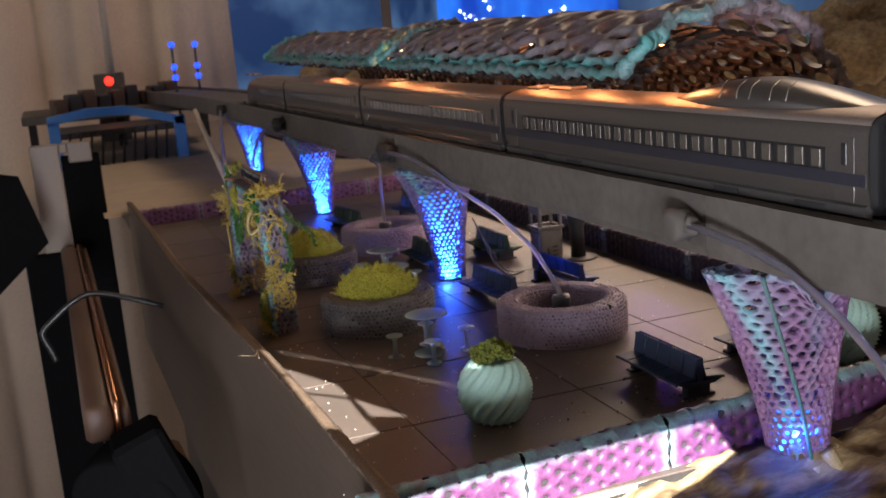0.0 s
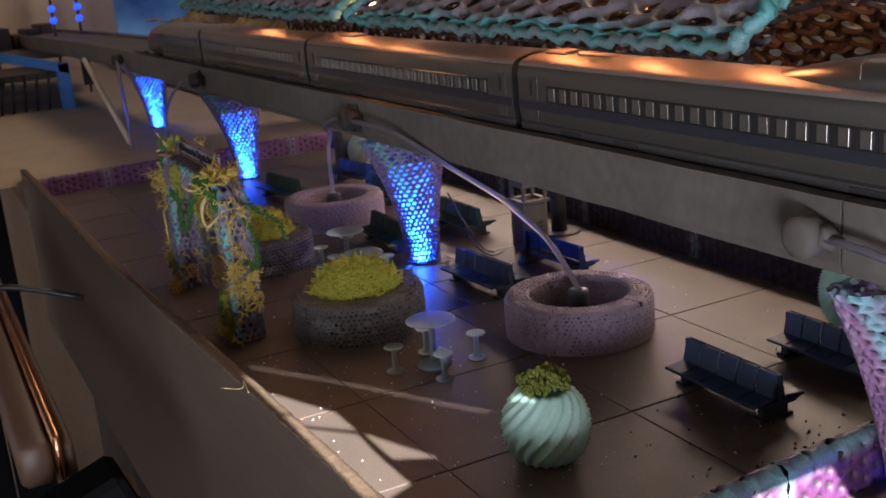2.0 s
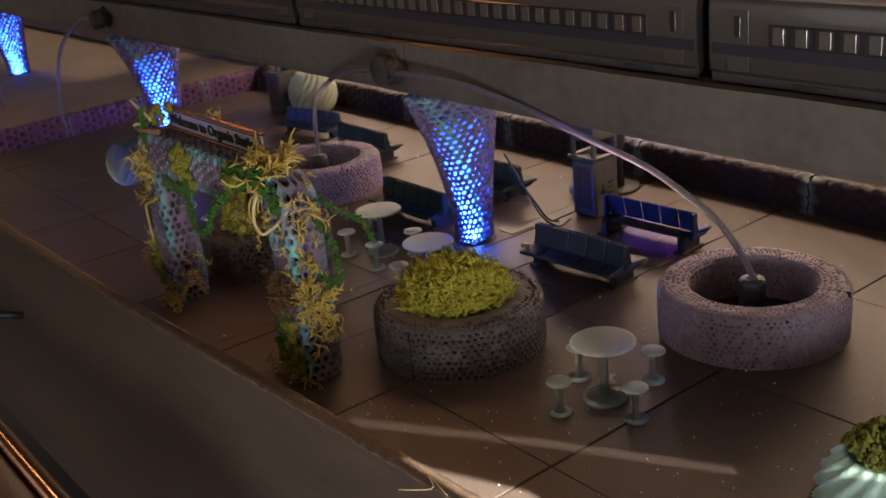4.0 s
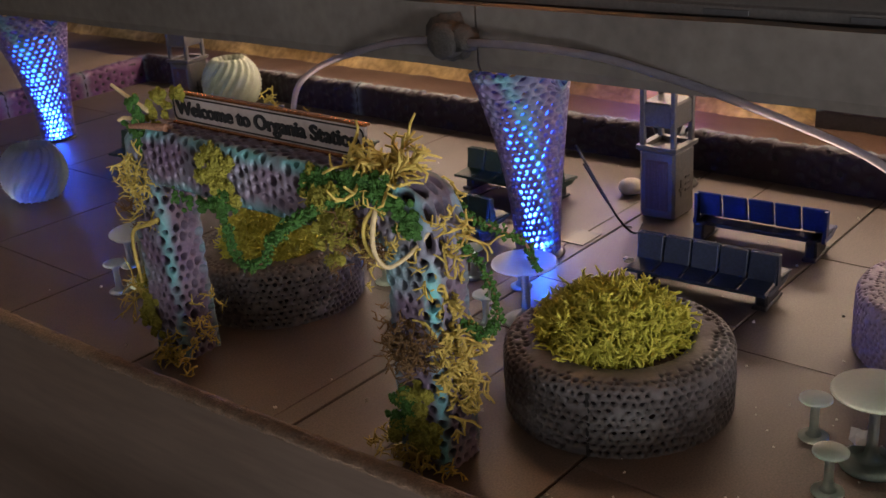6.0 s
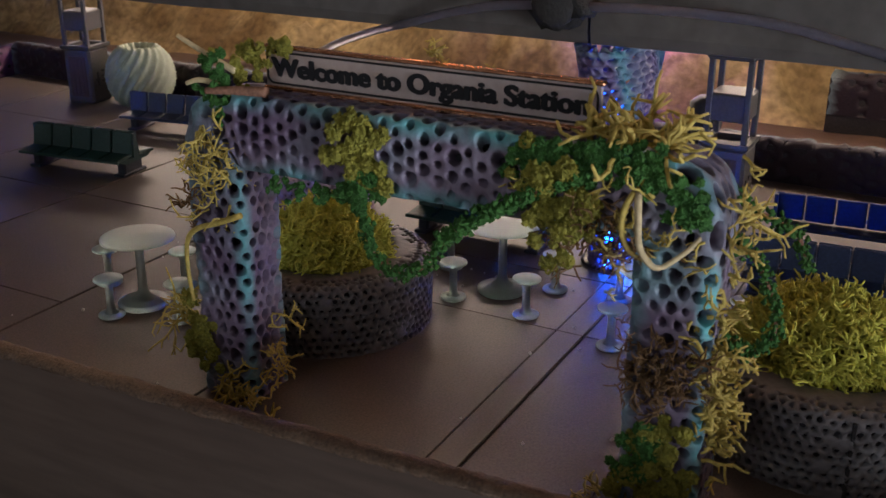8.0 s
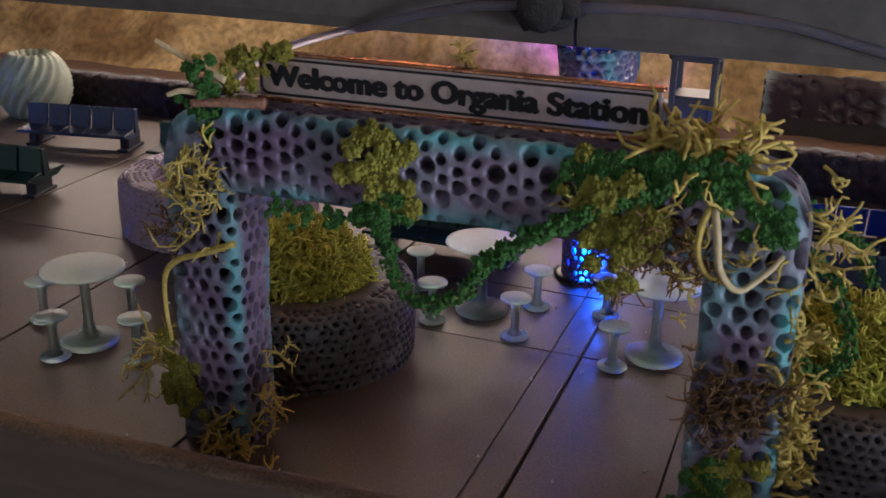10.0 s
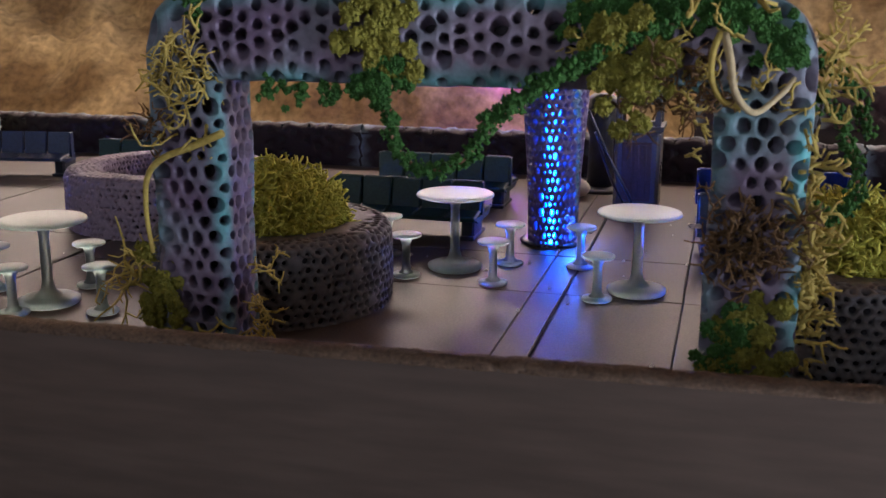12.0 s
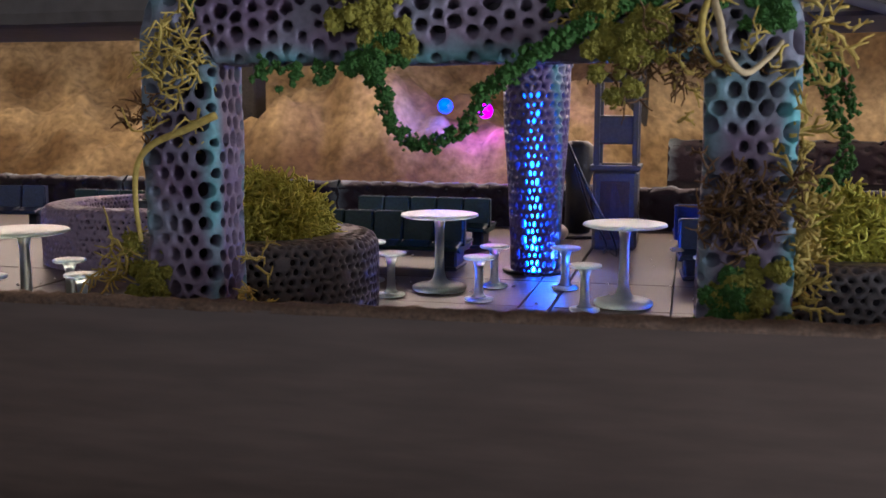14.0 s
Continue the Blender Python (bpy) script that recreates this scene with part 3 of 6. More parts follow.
# ---- the room round the model ----
RX0, RX1, RY0, RY1, RZ0, RZ1 = -90, 62, -12, 130, -60, 110
thing("floor_room", "pale grey-beige floor of the room", "floor", kind="structure", shape=box(RX0, RX1, RY0, RY1, RZ0 - 4, RZ0, 0.1), mat=M_FLOORR, smooth=False)
thing("ceiling", "plain beige ceiling of the room", "ceiling", kind="structure", shape=box(RX0, RX1, RY0, RY1, RZ1, RZ1 + 4, 0.1), mat=M_WALL, smooth=False)
thing("wall_east", "plain beige wall behind the layout", "wall", kind="structure", shape=box(RX1, RX1 + 6, RY0, RY1, RZ0, RZ1, 0.1), mat=M_WALL, smooth=False)
thing("wall_west", "plain beige wall of the room", "wall", kind="structure", shape=box(RX0 - 6, RX0, RY0, RY1, RZ0, RZ1, 0.1), mat=M_WALL, smooth=False)
thing("wall_north", "plain beige wall of the room", "wall", kind="structure", shape=box(RX0, RX1, RY1, RY1 + 6, RZ0, RZ1, 0.1), mat=M_WALL, smooth=False)

# ---- south wall: unseen, added so that its gaps shape the sun patches ----


def sun_gap(y):
    """Where the sun's ray to a floor point crosses the plane of the south wall at that y."""
    return lambda p: (p[0] + SUN_WAY.x / SUN_WAY.y * (y - p[1]), SUN_WAY.z / SUN_WAY.y * (y - p[1]))


def wall_with_gaps(name, label, y, gaps):
    """A wall across the room at y, with slanted four-sided gaps through it."""
    bm = bmesh.new()
    outer = [bm.verts.new((x * S, y * S, z * S)) for x, z in ((RX0, RZ0), (RX1, RZ0), (RX1, RZ1), (RX0, RZ1))]
    edges = [bm.edges.new((outer[i], outer[(i + 1) % 4])) for i in range(4)]
    for g in gaps:
        vs = [bm.verts.new((x * S, y * S, z * S)) for x, z in g]
        edges += [bm.edges.new((vs[i], vs[(i + 1) % len(vs)])) for i in range(len(vs))]
    bmesh.ops.triangle_fill(bm, edges=edges, use_beauty=True)
    me = bpy.data.meshes.new(name)
    bm.to_mesh(me)
    bm.free()
    me.materials.append(M_WALL)
    return tagged(new(name, me), label, "wall", kind="structure")


WY = -12.0
hole_at = sun_gap(WY)
# Gaps traced back along the sun's ray from the patches wanted on the floor.
patch_a = [hole_at(p) for p in ((3.42, 22.5), (3.80, 21.8), (4.35, 20.45), (4.36, 19.6), (3.45, 20.62))]
patch_b = [hole_at(p) for p in ((3.45, 20.50), (4.32, 19.45), (4.28, 18.40), (4.30, 17.40), (3.70, 17.15), (3.45, 17.4))]
patch_c = [hole_at(p) for p in ((4.42, 19.40), (5.02, 17.90), (4.42, 18.30))]
BAND = [(3.80, 23.45, 5.10, 21.30, 0.014), (3.80, 23.62, 5.10, 21.47, 0.014), (5.12, 21.27, 6.60, 18.48, 0.016), (5.12, 21.44, 6.60, 18.65, 0.016)]
patch_d = [hole_at(p) for p in ((3.2, 14.2), (5.0, 14.4), (8.9, 14.5), (9.0, 13.5), (8.0, 12.9), (7.0, 12.5), (5.6, 12.55), (4.0, 12.7), (3.2, 12.7))]
chinks = [[hole_at((x0, y0 - w)), hole_at((x0, y0 + w)), hole_at((x1, y1 + w)), hole_at((x1, y1 - w))] for x0, y0, x1, y1, w in BAND]
wall_with_gaps("wall_south", "unseen beige wall with gaps cut to the sun patches on the floor", WY, [patch_a, patch_b, patch_c, patch_d] + chinks)

# ---- drapes and backdrop ----
drape = []
for k in range(60):
    x = -70 + 88 * k / 59
    y = 106 + 1.6 * math.sin(k * 1.1) + 0.8 * math.sin(k * 2.7 + 1)
    drape.append([(x, y, RZ0), (x, y + 0.3, RZ0), (x, y + 0.3, 70), (x, y, 70)])
thing("drape", "beige fabric drape hanging behind the far end of the layout", "drape", shape=loft(drape), mat=M_CLOTH)
backdrop = thing("backdrop_sky", "dusky blue painted sky behind the model hills, glowing in place of its blue lighting", "backdrop", kind="structure", shape=box(34.2, 34.6, 24.0, 106.0, -1.0, 30.0, 0.02), mat=M_SKYBLUE, smooth=False)
thing("backdrop_sky_end", "dusky blue painted sky across the far end of the room, glowing in place of its blue lighting", "backdrop", kind="structure", shape=box(15.0, 34.15, 109.0, 109.4, -1.0, 34.0, 0.02), mat=M_SKYBLUE, smooth=False)
lit_sky = thing("backdrop_glow", "glowing electric-blue backdrop panel with tiny white sparkles", "backdrop", kind="structure", shape=box(34.05, 34.15, 60.0, 92.0, 5.2, 14.0, 0.02), mat=M_SKYBRIGHT, smooth=False)
q = random.Random(90)
part("sparkles", crumbs([(34.0, q.uniform(61, 91), q.uniform(7.4, 10.0)) for _ in range(16)], 0.15, q), M_STAR, lit_sky, "tiny white points of light", smooth=False)

# ---- viaduct ----
prof = [(8.47, 3.42), (8.52, 3.28), (8.70, 3.24), (11.9, 3.24), (12.15, 3.28), (12.2, 3.42), (12.2, 4.22), (11.75, 4.22), (11.72, 4.08), (8.75, 4.08), (8.72, 4.22), (8.47, 4.22)]
viaduct = thing("viaduct", "grey cast-concrete railway viaduct deck with worn edges", "viaduct", shape=([], []), mat=M_DECK)
joints = [4.0, 13.3, 27.8, 42.2, 56.4, 72.0, 92.0]
for s0, s1 in zip(joints, joints[1:]):
    secs = []
    n = int((s1 - s0) / 0.5)
    for k in range(n + 1):
        y = s0 + 0.02 + (s1 - s0 - 0.04) * k / n
        bendx = -0.0016 * max(0.0, y - 55) ** 2
        w = 0.02 * noise.noise((y * 0.7, 1, 2))
        secs.append([(x + bendx + (w if x < 9 else 0), y, z + 0.015 * noise.noise((y * 0.9, x, z))) for x, z in prof])
    part("deck_beam", loft([list(reversed(s)) for s in secs]), M_DECK, viaduct, smooth=False)
for x in (9.05, 9.85, 10.35, 11.15):
    part("rail", tube([(x, 4.0, 4.13), (x, 56.0, 4.13)], 0.045, 6), M_DARK, viaduct, "dark steel rail")

PILLAR_Y = [13.12, 27.74, 42.2, 56.4]


def pillar_fn(u, v):
    """A column that flares into two lobes towards the deck."""
    a, v = 2 * math.pi * u, max(0.0, min(1.0, v))
    z = 3.25 * v
    flare = v ** 1.8
    ca, sa = math.cos(a), math.sin(a)
    rx = 0.43 + (1.02 if ca < 0 else 0.50) * flare
    ry = 0.31 + 0.26 * flare
    dent = 1 - 0.22 * step(0.5, 1.0, v) * abs(sa) ** 3
    dip = 0.45 * step(0.8, 1.0, v) * math.exp(-((ca - 0.25) / 0.32) ** 2)
    p = Vector((rx * ca * dent, ry * sa * dent, z - dip))
    n = Vector((ca / rx, sa / ry, -0.5 * flare)).normalized()
    return p, n


def pillar_tint(u, v, off):
    band = abs(((u * 2 + v * 0.35) % 1.0) - 0.5)
    return min(1.0, max(0.0, 0.35 * noise.noise((math.cos(6.28 * u) * 2, math.sin(6.28 * u) * 2, v * 3)) + max(0.0, 1 - band / 0.07) * 0.9 + 0.5 * step(0.93, 1, v)))


shell_shape, shell_col = perforated(pillar_fn, 25, 30, True, (0.55, 0.92), 0.02, 0.07, 0.36, 8, 0.0, pillar_tint)
shell_mesh = mesh_of("shell", ([(p[0], p[1], p[2] * 1.20) for p in shell_shape[0]], shell_shape[1]), M_PILLAR, True, shell_col)
lit_mesh = mesh_of("shell", shell_shape, M_PILLAR_SHADED, True, shell_col)
rod_rings = [[tuple(Vector(c * d for c, d in zip(pillar_fn(k / 18, v)[0], (0.80, 0.80, 1.0)))) for k in range(18)] for v in (0.015, 0.2, 0.4, 0.6, 0.75)]
rod_mesh = mesh_of("light_rod", loft(rod_rings), M_ROD)
vine_mesh = mesh_of("tendril", tube([(q.x + m.x * 0.03, q.y + m.y * 0.03, q.z * 1.2) for q, m in (pillar_fn(0.66 + 0.15 * (1 - k / 24) ** 1.5, 0.04 + 0.94 * k / 24) for k in range(25))], 0.035, 6), M_TEAL)
for n, y in enumerate(PILLAR_Y):
    x = (9.70 if n else 9.95) - 0.0016 * max(0.0, y - 55) ** 2
    z = -0.90 if n == 0 else (0.4 if n == 3 else 0.0)
    p = thing("viaduct_pillar", "flaring lilac lattice pillar lit from inside by a blue lamp, standing on the plaza" if n else "flaring pink-lilac lattice pillar with teal edges and a blue lamp inside, on ochre ground", "pillar", (x, y, z), -18 if n == 0 else 3 * n, "viaduct pillars")
    part("shell", lit_mesh if n else shell_mesh, None, p)
    part("light_rod", rod_mesh, None, p, "glowing blue diffuser tube").scale = (1, 1, 1) if n else (0.6, 0.75, 0.6)
    if n < 2:
        lamp("pillar_led_light", "POINT", (x - 0.25, y - 0.24, z + (0.3 if n else 1.3)), 0.035, (0.04, 0.15, 1.0), 0.0015)
    part("base_plate", lathe([(0.42, 0.0), (0.44, 0.03), (0.38, 0.05)], 20), M_BLACK, p)
    if n == 0:
        for pts in ([(0.10, -0.36, 0.7), (0.22, -0.52, 0.35), (0.36, -0.66, 0.12), (0.62, -0.92, 0.02)], [(-0.15, -0.36, 0.6), (-0.25, -0.5, 0.25), (-0.30, -0.72, 0.04), (-0.38, -0.98, -0.05)], [(0.30, -0.38, 0.95), (0.52, -0.46, 0.55), (0.80, -0.50, 0.22), (1.15, -0.62, 0.05)], [(0.45, -0.20, 0.9), (0.78, -0.20, 0.5), (1.05, -0.16, 0.24), (1.5, -0.2, 0.12)], [(0.05, -0.40, 0.6), (0.18, -0.62, 0.26), (0.42, -0.82, 0.06), (0.62, -0.70, -0.08)], [(-0.35, -0.3, 0.5), (-0.55, -0.42, 0.2), (-0.72, -0.55, -0.1)]):
            part("root", tube(spline(pts, 16), 0.12, 8, 0.6), M_STRAW, p, "pale ochre waxy root")
        part("tendril", vine_mesh, None, p, "teal painted tendril")


def lump(r, rnd, n=14, m=8, amp=0.25, squash=1.0):
    pts, F = [], []
    k = rnd.uniform(0, 50)
    for j in range(m + 1):
        t = math.pi * j / m
        for i in range(n):
            a = 2 * math.pi * i / n
            d = Vector((math.sin(t) * math.cos(a), math.sin(t) * math.sin(a), math.cos(t)))
            q = d * r * (1 + amp * noise.noise(d * 1.7 + Vector((k, 0, 0))) + amp * 0.5 * noise.noise(d * 4 + Vector((0, k, 0))))
            pts.append((q.x, q.y, q.z * squash))
    for j in range(m):
        F += [(j * n + i, (j + 1) * n + i, (j + 1) * n + (i + 1) % n, j * n + (i + 1) % n) for i in range(n)]
    return pts, F


def flat(shape, k=0.45):
    return [(p[0] * k, p[1], p[2]) for p in shape[0]], shape[1]


rnd = random.Random(21)
for n, y in enumerate((13.6, 28.12, 42.3, 56.5)):
    stone = M_DECKDARK if n else M_DECK
    b = thing("fibre_bracket", "dark crusted bracket holding clear fibres on the viaduct side" if n else "grey plaster bracket holding a clear fibre on the viaduct side", "bracket", (8.36 - 0.0016 * max(0.0, y - 55) ** 2, y, 3.77), 0, "fibre brackets")
    part("collar", shift(lathe([(0.20, 0), (0.26, 0.05), (0.27, 0.3), (0.18, 0.36)], 12), 0, 0, 0, 0, 0, -90), stone, b)
    part("crust", flat(shift(lump(0.40 if n else 0.30, rnd, amp=0.5, squash=0.75), 0.1, 0.1, 0)), stone, b, "flaky dark crust")
    part("nub", shift(lump(0.22 if n else 0.15, rnd, amp=0.45, squash=0.9), -0.1, -0.28, 0.02), stone, b)


def fibre(name, pts, label, r=0.065):
    return thing(name, label, "light fibre", group="clear light fibres", shape=tube(spline(pts, 40), r * 0.85, 8), mat=M_TUBE)


FX, FY = 9.87, 21.12           # near fountain
GX, GY = 9.58, 33.35           # far fountain
fibre("light_fibre", [(8.16, 27.85, 3.76), (8.10, 27.1, 3.80), (8.12, 26.3, 3.79), (8.17, 25.5, 3.73), (8.28, 24.85, 3.58), (8.36, 24.2, 3.42), (8.44, 23.6, 3.24), (8.62, 23.1, 3.03), (8.95, 22.38, 2.67), (9.25, 21.84, 2.22), (9.45, 21.51, 1.89), (9.62, 21.27, 1.47), (9.80, 21.15, 1.05), (FX, FY, 0.84)], "clear fibre arching from the viaduct to a fountain")
fibre("light_fibre", [(8.18, 28.4, 3.74), (8.20, 29.0, 3.68), (8.30, 29.7, 3.52), (8.40, 30.3, 3.34), (8.78, 31.0, 3.14), (9.2, 32.06, 2.76), (9.39, 32.79, 2.33), (9.5, 33.16, 1.7), (GX, GY, 0.84)], "clear fibre arching down to the far fountain")
fibre("light_fibre", [(8.2, 13.4, 3.80), (8.15, 12.4, 3.76), (8.3, 11.0, 3.4), (8.5, 9.6, 2.4), (8.7, 9.0, 1.0), (8.8, 8.8, -0.4)], "clear fibre sagging down to the ochre ground")
fibre("light_fibre", [(8.2, 42.3, 3.80), (8.0, 43.2, 3.7), (7.6, 44.2, 2.9), (7.4, 44.7, 1.6), (7.35, 44.8, 0.6)], "clear fibre bending down beside the far kerb")
fibre("light_fibre", [(8.2, 56.5, 3.80), (7.6, 53.0, 3.3), (7.2, 50.6, 1.8), (7.1, 50.0, 0.45)], "clear fibre reaching down to the pale ground", 0.09)

# ---- train ----
T0, TX = 4.30, 9.45


def car_section(y, k=1.0, top=1.0):
    half = [(0.0, 1.22 * top), (0.40, 1.19 * top), (0.60, 1.13 * top), (0.66, 1.06 * top), (0.695, 0.96 * top), (0.70, 0.80 * top), (0.70, 0.30), (0.66, 0.06), (0.56, -0.05)]
    half = [(x * k, z) for x, z in half]
    return [(x, y, z) for x, z in ([half[0]] + half[1:] + [(-x, z) for x, z in reversed(half[1:])])]


def roof_section(y, k=1.0, top=1.0):
    half = [(0.0, 1.252), (0.22, 1.245), (0.42, 1.215), (0.58, 1.165), (0.665, 1.09), (0.655, 1.06), (0.3, 1.0)]
    half = [(x * k, z * top) for x, z in half]
    return [(x, y, z) for x, z in ([half[0]] + half[1:] + [(-x, z) for x, z in reversed(half[1:])])]


def train_car(y0, y1, nose=0, label="", w0=0.9, w1=0.9):
    car = thing("train_car", label, "train car", (TX, y0, T0), 0, "train cars")
    ln = y1 - y0

    def shape_at(y):
        f = (ln - y) / 5.0
        if nose == 1 and f < 1:
            return 0.35 + 0.65 * math.sin(math.pi / 2 * f), 0.45 + 0.55 * math.sin(math.pi / 2 * f)
        return 1.0, 1.0

    ys = [ln * i / 30 for i in range(31)]
    part("body", loft([list(reversed(car_section(y, *shape_at(y)))) for y in ys], True), M_SILVER, car)
    part("roof", loft([list(reversed(roof_section(y, *shape_at(y)))) for y in ys[:-1 if nose == 1 else None]], True), M_ROOF, car, "warm grey metal roof")
    for y in (0.01, ln - 0.01):
        part("end_plate", loft([list(reversed(car_section(y + d, *shape_at(y)))) for d in (-0.005, 0.005)]), M_BLACK, car, "black car end", smooth=False)
    m1 = ln - (4.8 if nose == 1 else 0.05)
    for side in (-1, 1):
        part("stripe", loft([[(side * 0.708, y, 0.31), (side * 0.708, y, 0.468), (side * 0.68, y, 0.47), (side * 0.68, y, 0.30)][:: -side] for y in (0.05, m1)]), M_STRIPE, car, "dark blue stripe", smooth=False)
        part("skirt", loft([[(side * 0.60, y, -0.12), (side * 0.695, y, -0.06), (side * 0.712, y, 0.06), (side * 0.66, y, 0.09), (side * 0.60, y, 0.05)][:: -side] for y in (0.05, m1)]), M_SKIRT, car, "dark grey metal skirt", smooth=False)
        for b in (0.07, 0.24, 0.68, 0.82):
            part("grille", box(side * 0.70 - 0.025, side * 0.70 + 0.025, ln * b, ln * b + 0.6, -0.05, 0.03, 0.005), M_DARK, car, smooth=False)
    windows = int((m1 - w0 - w1) / 0.335)
    pitch = (m1 - w0 - w1) / windows
    for k in range(windows):
        w = part("window", WINDOW[0], None, car, at=(-0.703, w0 + pitch * (k + 0.5), 0.615))
        part("pane", WINDOW[1], None, w)
    for y in (0.42, m1 - 0.42):
        part("door", box(-0.704, -0.69, y - 0.17, y + 0.17, 0.10, 0.92, 0.001), M_SILVER, car, smooth=False)
        part("door_window", box(-0.720, -0.70, y - 0.05, y + 0.05, 0.56, 0.84, 0.01), M_BLACK, car, "dark door window", smooth=False)
    if nose != 1:
        part("coupling", box(-0.52, 0.52, ln + 0.004, ln + 0.19, 0.0, 1.08, 0.04), M_BLACK, car, "black rubber gangway", smooth=False)
    part("roof_box", box(-0.2, 0.2, ln - 2.2, ln - 1.2, 1.22, 1.31, 0.03), M_ROOF, car, smooth=False)
    part("roof_box", box(-0.25, 0.25, ln - 0.9, ln - 0.25, 1.22, 1.30, 0.03), M_ROOF, car, smooth=False)
    for y in (ln * 0.25, ln * 0.75):
        part("bogie", box(-0.5, 0.5, y - 0.7, y + 0.7, -0.17, -0.02, 0.03), M_DARK, car, smooth=False)
    return car


def ring4(x, a, b):
    return [(x, p * a, q * b) for p, q in ((-1, -1), (1, -1), (1, 1), (-1, 1))]


rings = ring4(0.0, 0.167, 0.15) + ring4(-0.010, 0.165, 0.14) + ring4(-0.010, 0.108, 0.115) + ring4(0.0, 0.104, 0.11)
WINDOW = (mesh_of("window", (rings, [(4 * r + k, 4 * r + (k + 1) % 4, 4 * r + 4 + (k + 1) % 4, 4 * r + 4 + k)[::-1] for r in range(3) for k in range(4)]), M_BLACK, False),
          mesh_of("pane", box(-0.006, 0.006, -0.058, 0.105, -0.112, 0.112, 0.003), M_GLASS, False))
lead = train_car(10.25, 21.05, 0, "pearl-grey train car with raised roof fairing and dark window band", 0.75, 0.9)
part("gangway", box(-0.5, 0.5, -0.25, -0.004, 0.0, 1.1, 0.05), M_BLACK, lead, "black rubber gangway", smooth=False)
secs = []
for i in range(25):
    f = i / 24
    y = 0.05 + 5.3 * f
    h = 0.38 * math.sin(math.pi * f) ** 1.3
    w = 0.16 + 0.42 * math.sin(math.pi * f) ** 0.7
    secs.append([(w * math.cos(a), y, 1.17 + (h + 0.02) * max(0.0, math.sin(a)) - 0.06 * (math.sin(a) < 0)) for a in [2 * math.pi * j / 14 for j in range(14)]][::-1])
part("cab_dome", loft(secs), M_DOME, lead, "raised grey cab fairing")
for a in range(5):
    y = (1.7, 2.05, 2.5, 2.8, 3.2)[a]
    part("cab_window_frame", tube([(-0.56, y, 1.30), (-0.43, y + 0.10, 1.46), (-0.26, y + 0.14, 1.54)], 0.010, 5), M_FRAMEW, lead, "tin cab window bar")
train_car(21.25, 31.95, 0, "pearl-grey train car with dark blue window band and many small windows")
train_car(32.15, 42.85, 0, "pearl-grey train car with dark blue window band and many small windows")
train_car(43.05, 53.8, 1, "pearl-grey tail car with a tapering nose")

# ---- station platform and canopies ----
plat = thing("station_platform", "grey concrete platform slab behind the train", "platform", shape=box(12.6, 19.8, 18.0, 52.0, 3.9, 4.30, 0.04), mat=M_DECK, smooth=False)
# Unseen housing, added only to give the warm fill lamps a place.
part("strip_lamp", box(16.3, 16.7, 14.6 + 4.0, 45.5, 3.78, 3.9, 0.03), M_WHITE, plat, "long white housing added under the slab for the warm fill lamps", smooth=False)
for y in (20.0, 27.0, 36.0, 46.0, 51.0):
    part("support", box(19.0, 19.7, y - 0.3, y + 0.3, 1.0, 3.92, 0.05), M_DECKDARK, plat, smooth=False)


VAULT = spline([(7.86, 0, 6.02), (8.05, 0, 6.32), (8.75, 0, 6.72), (9.8, 0, 6.95), (10.75, 0, 6.76), (11.4, 0, 6.28), (11.8, 0, 5.70), (11.95, 0, 4.95), (11.95, 0, 4.22)], 121)


def canopy_fn(y0, y1):
    """A vault over the line: a short overhanging eave on the plaza side, a long leg on the hill side."""
    def fn(u, v):
        k = max(0.0, min(1.0, u)) * 120
        i = min(int(k), 119)
        p = VAULT[i].lerp(VAULT[i + 1], k - i)
        d = VAULT[i + 1] - VAULT[i]
        n = Vector((-d.z, 0, d.x)).normalized()
        ragged = 0.10 * math.sin(u * 31) * (1 if v < 0.02 or v > 0.98 else 0)
        y = y0 + (y1 - y0) * v + ragged
        lift = 0.013 * (y - 14.3) * max(0.0, 1 - u * 1.2)
        return Vector((p.x, y, p.z + lift)) + n * (0.05 * noise.noise((u * 9, v * 14, 1)) + 0.05 * math.sin(v * 19)), n
    return fn


def canopy_tint(u, v, off):
    return min(1.0, max(0.0, 1.25 * step(0.15, 0.02, u) + 1.0 * step(0.03, 0.0, v) * 0.6 + 0.25 * noise.noise((u * 6, v * 9, 2))))


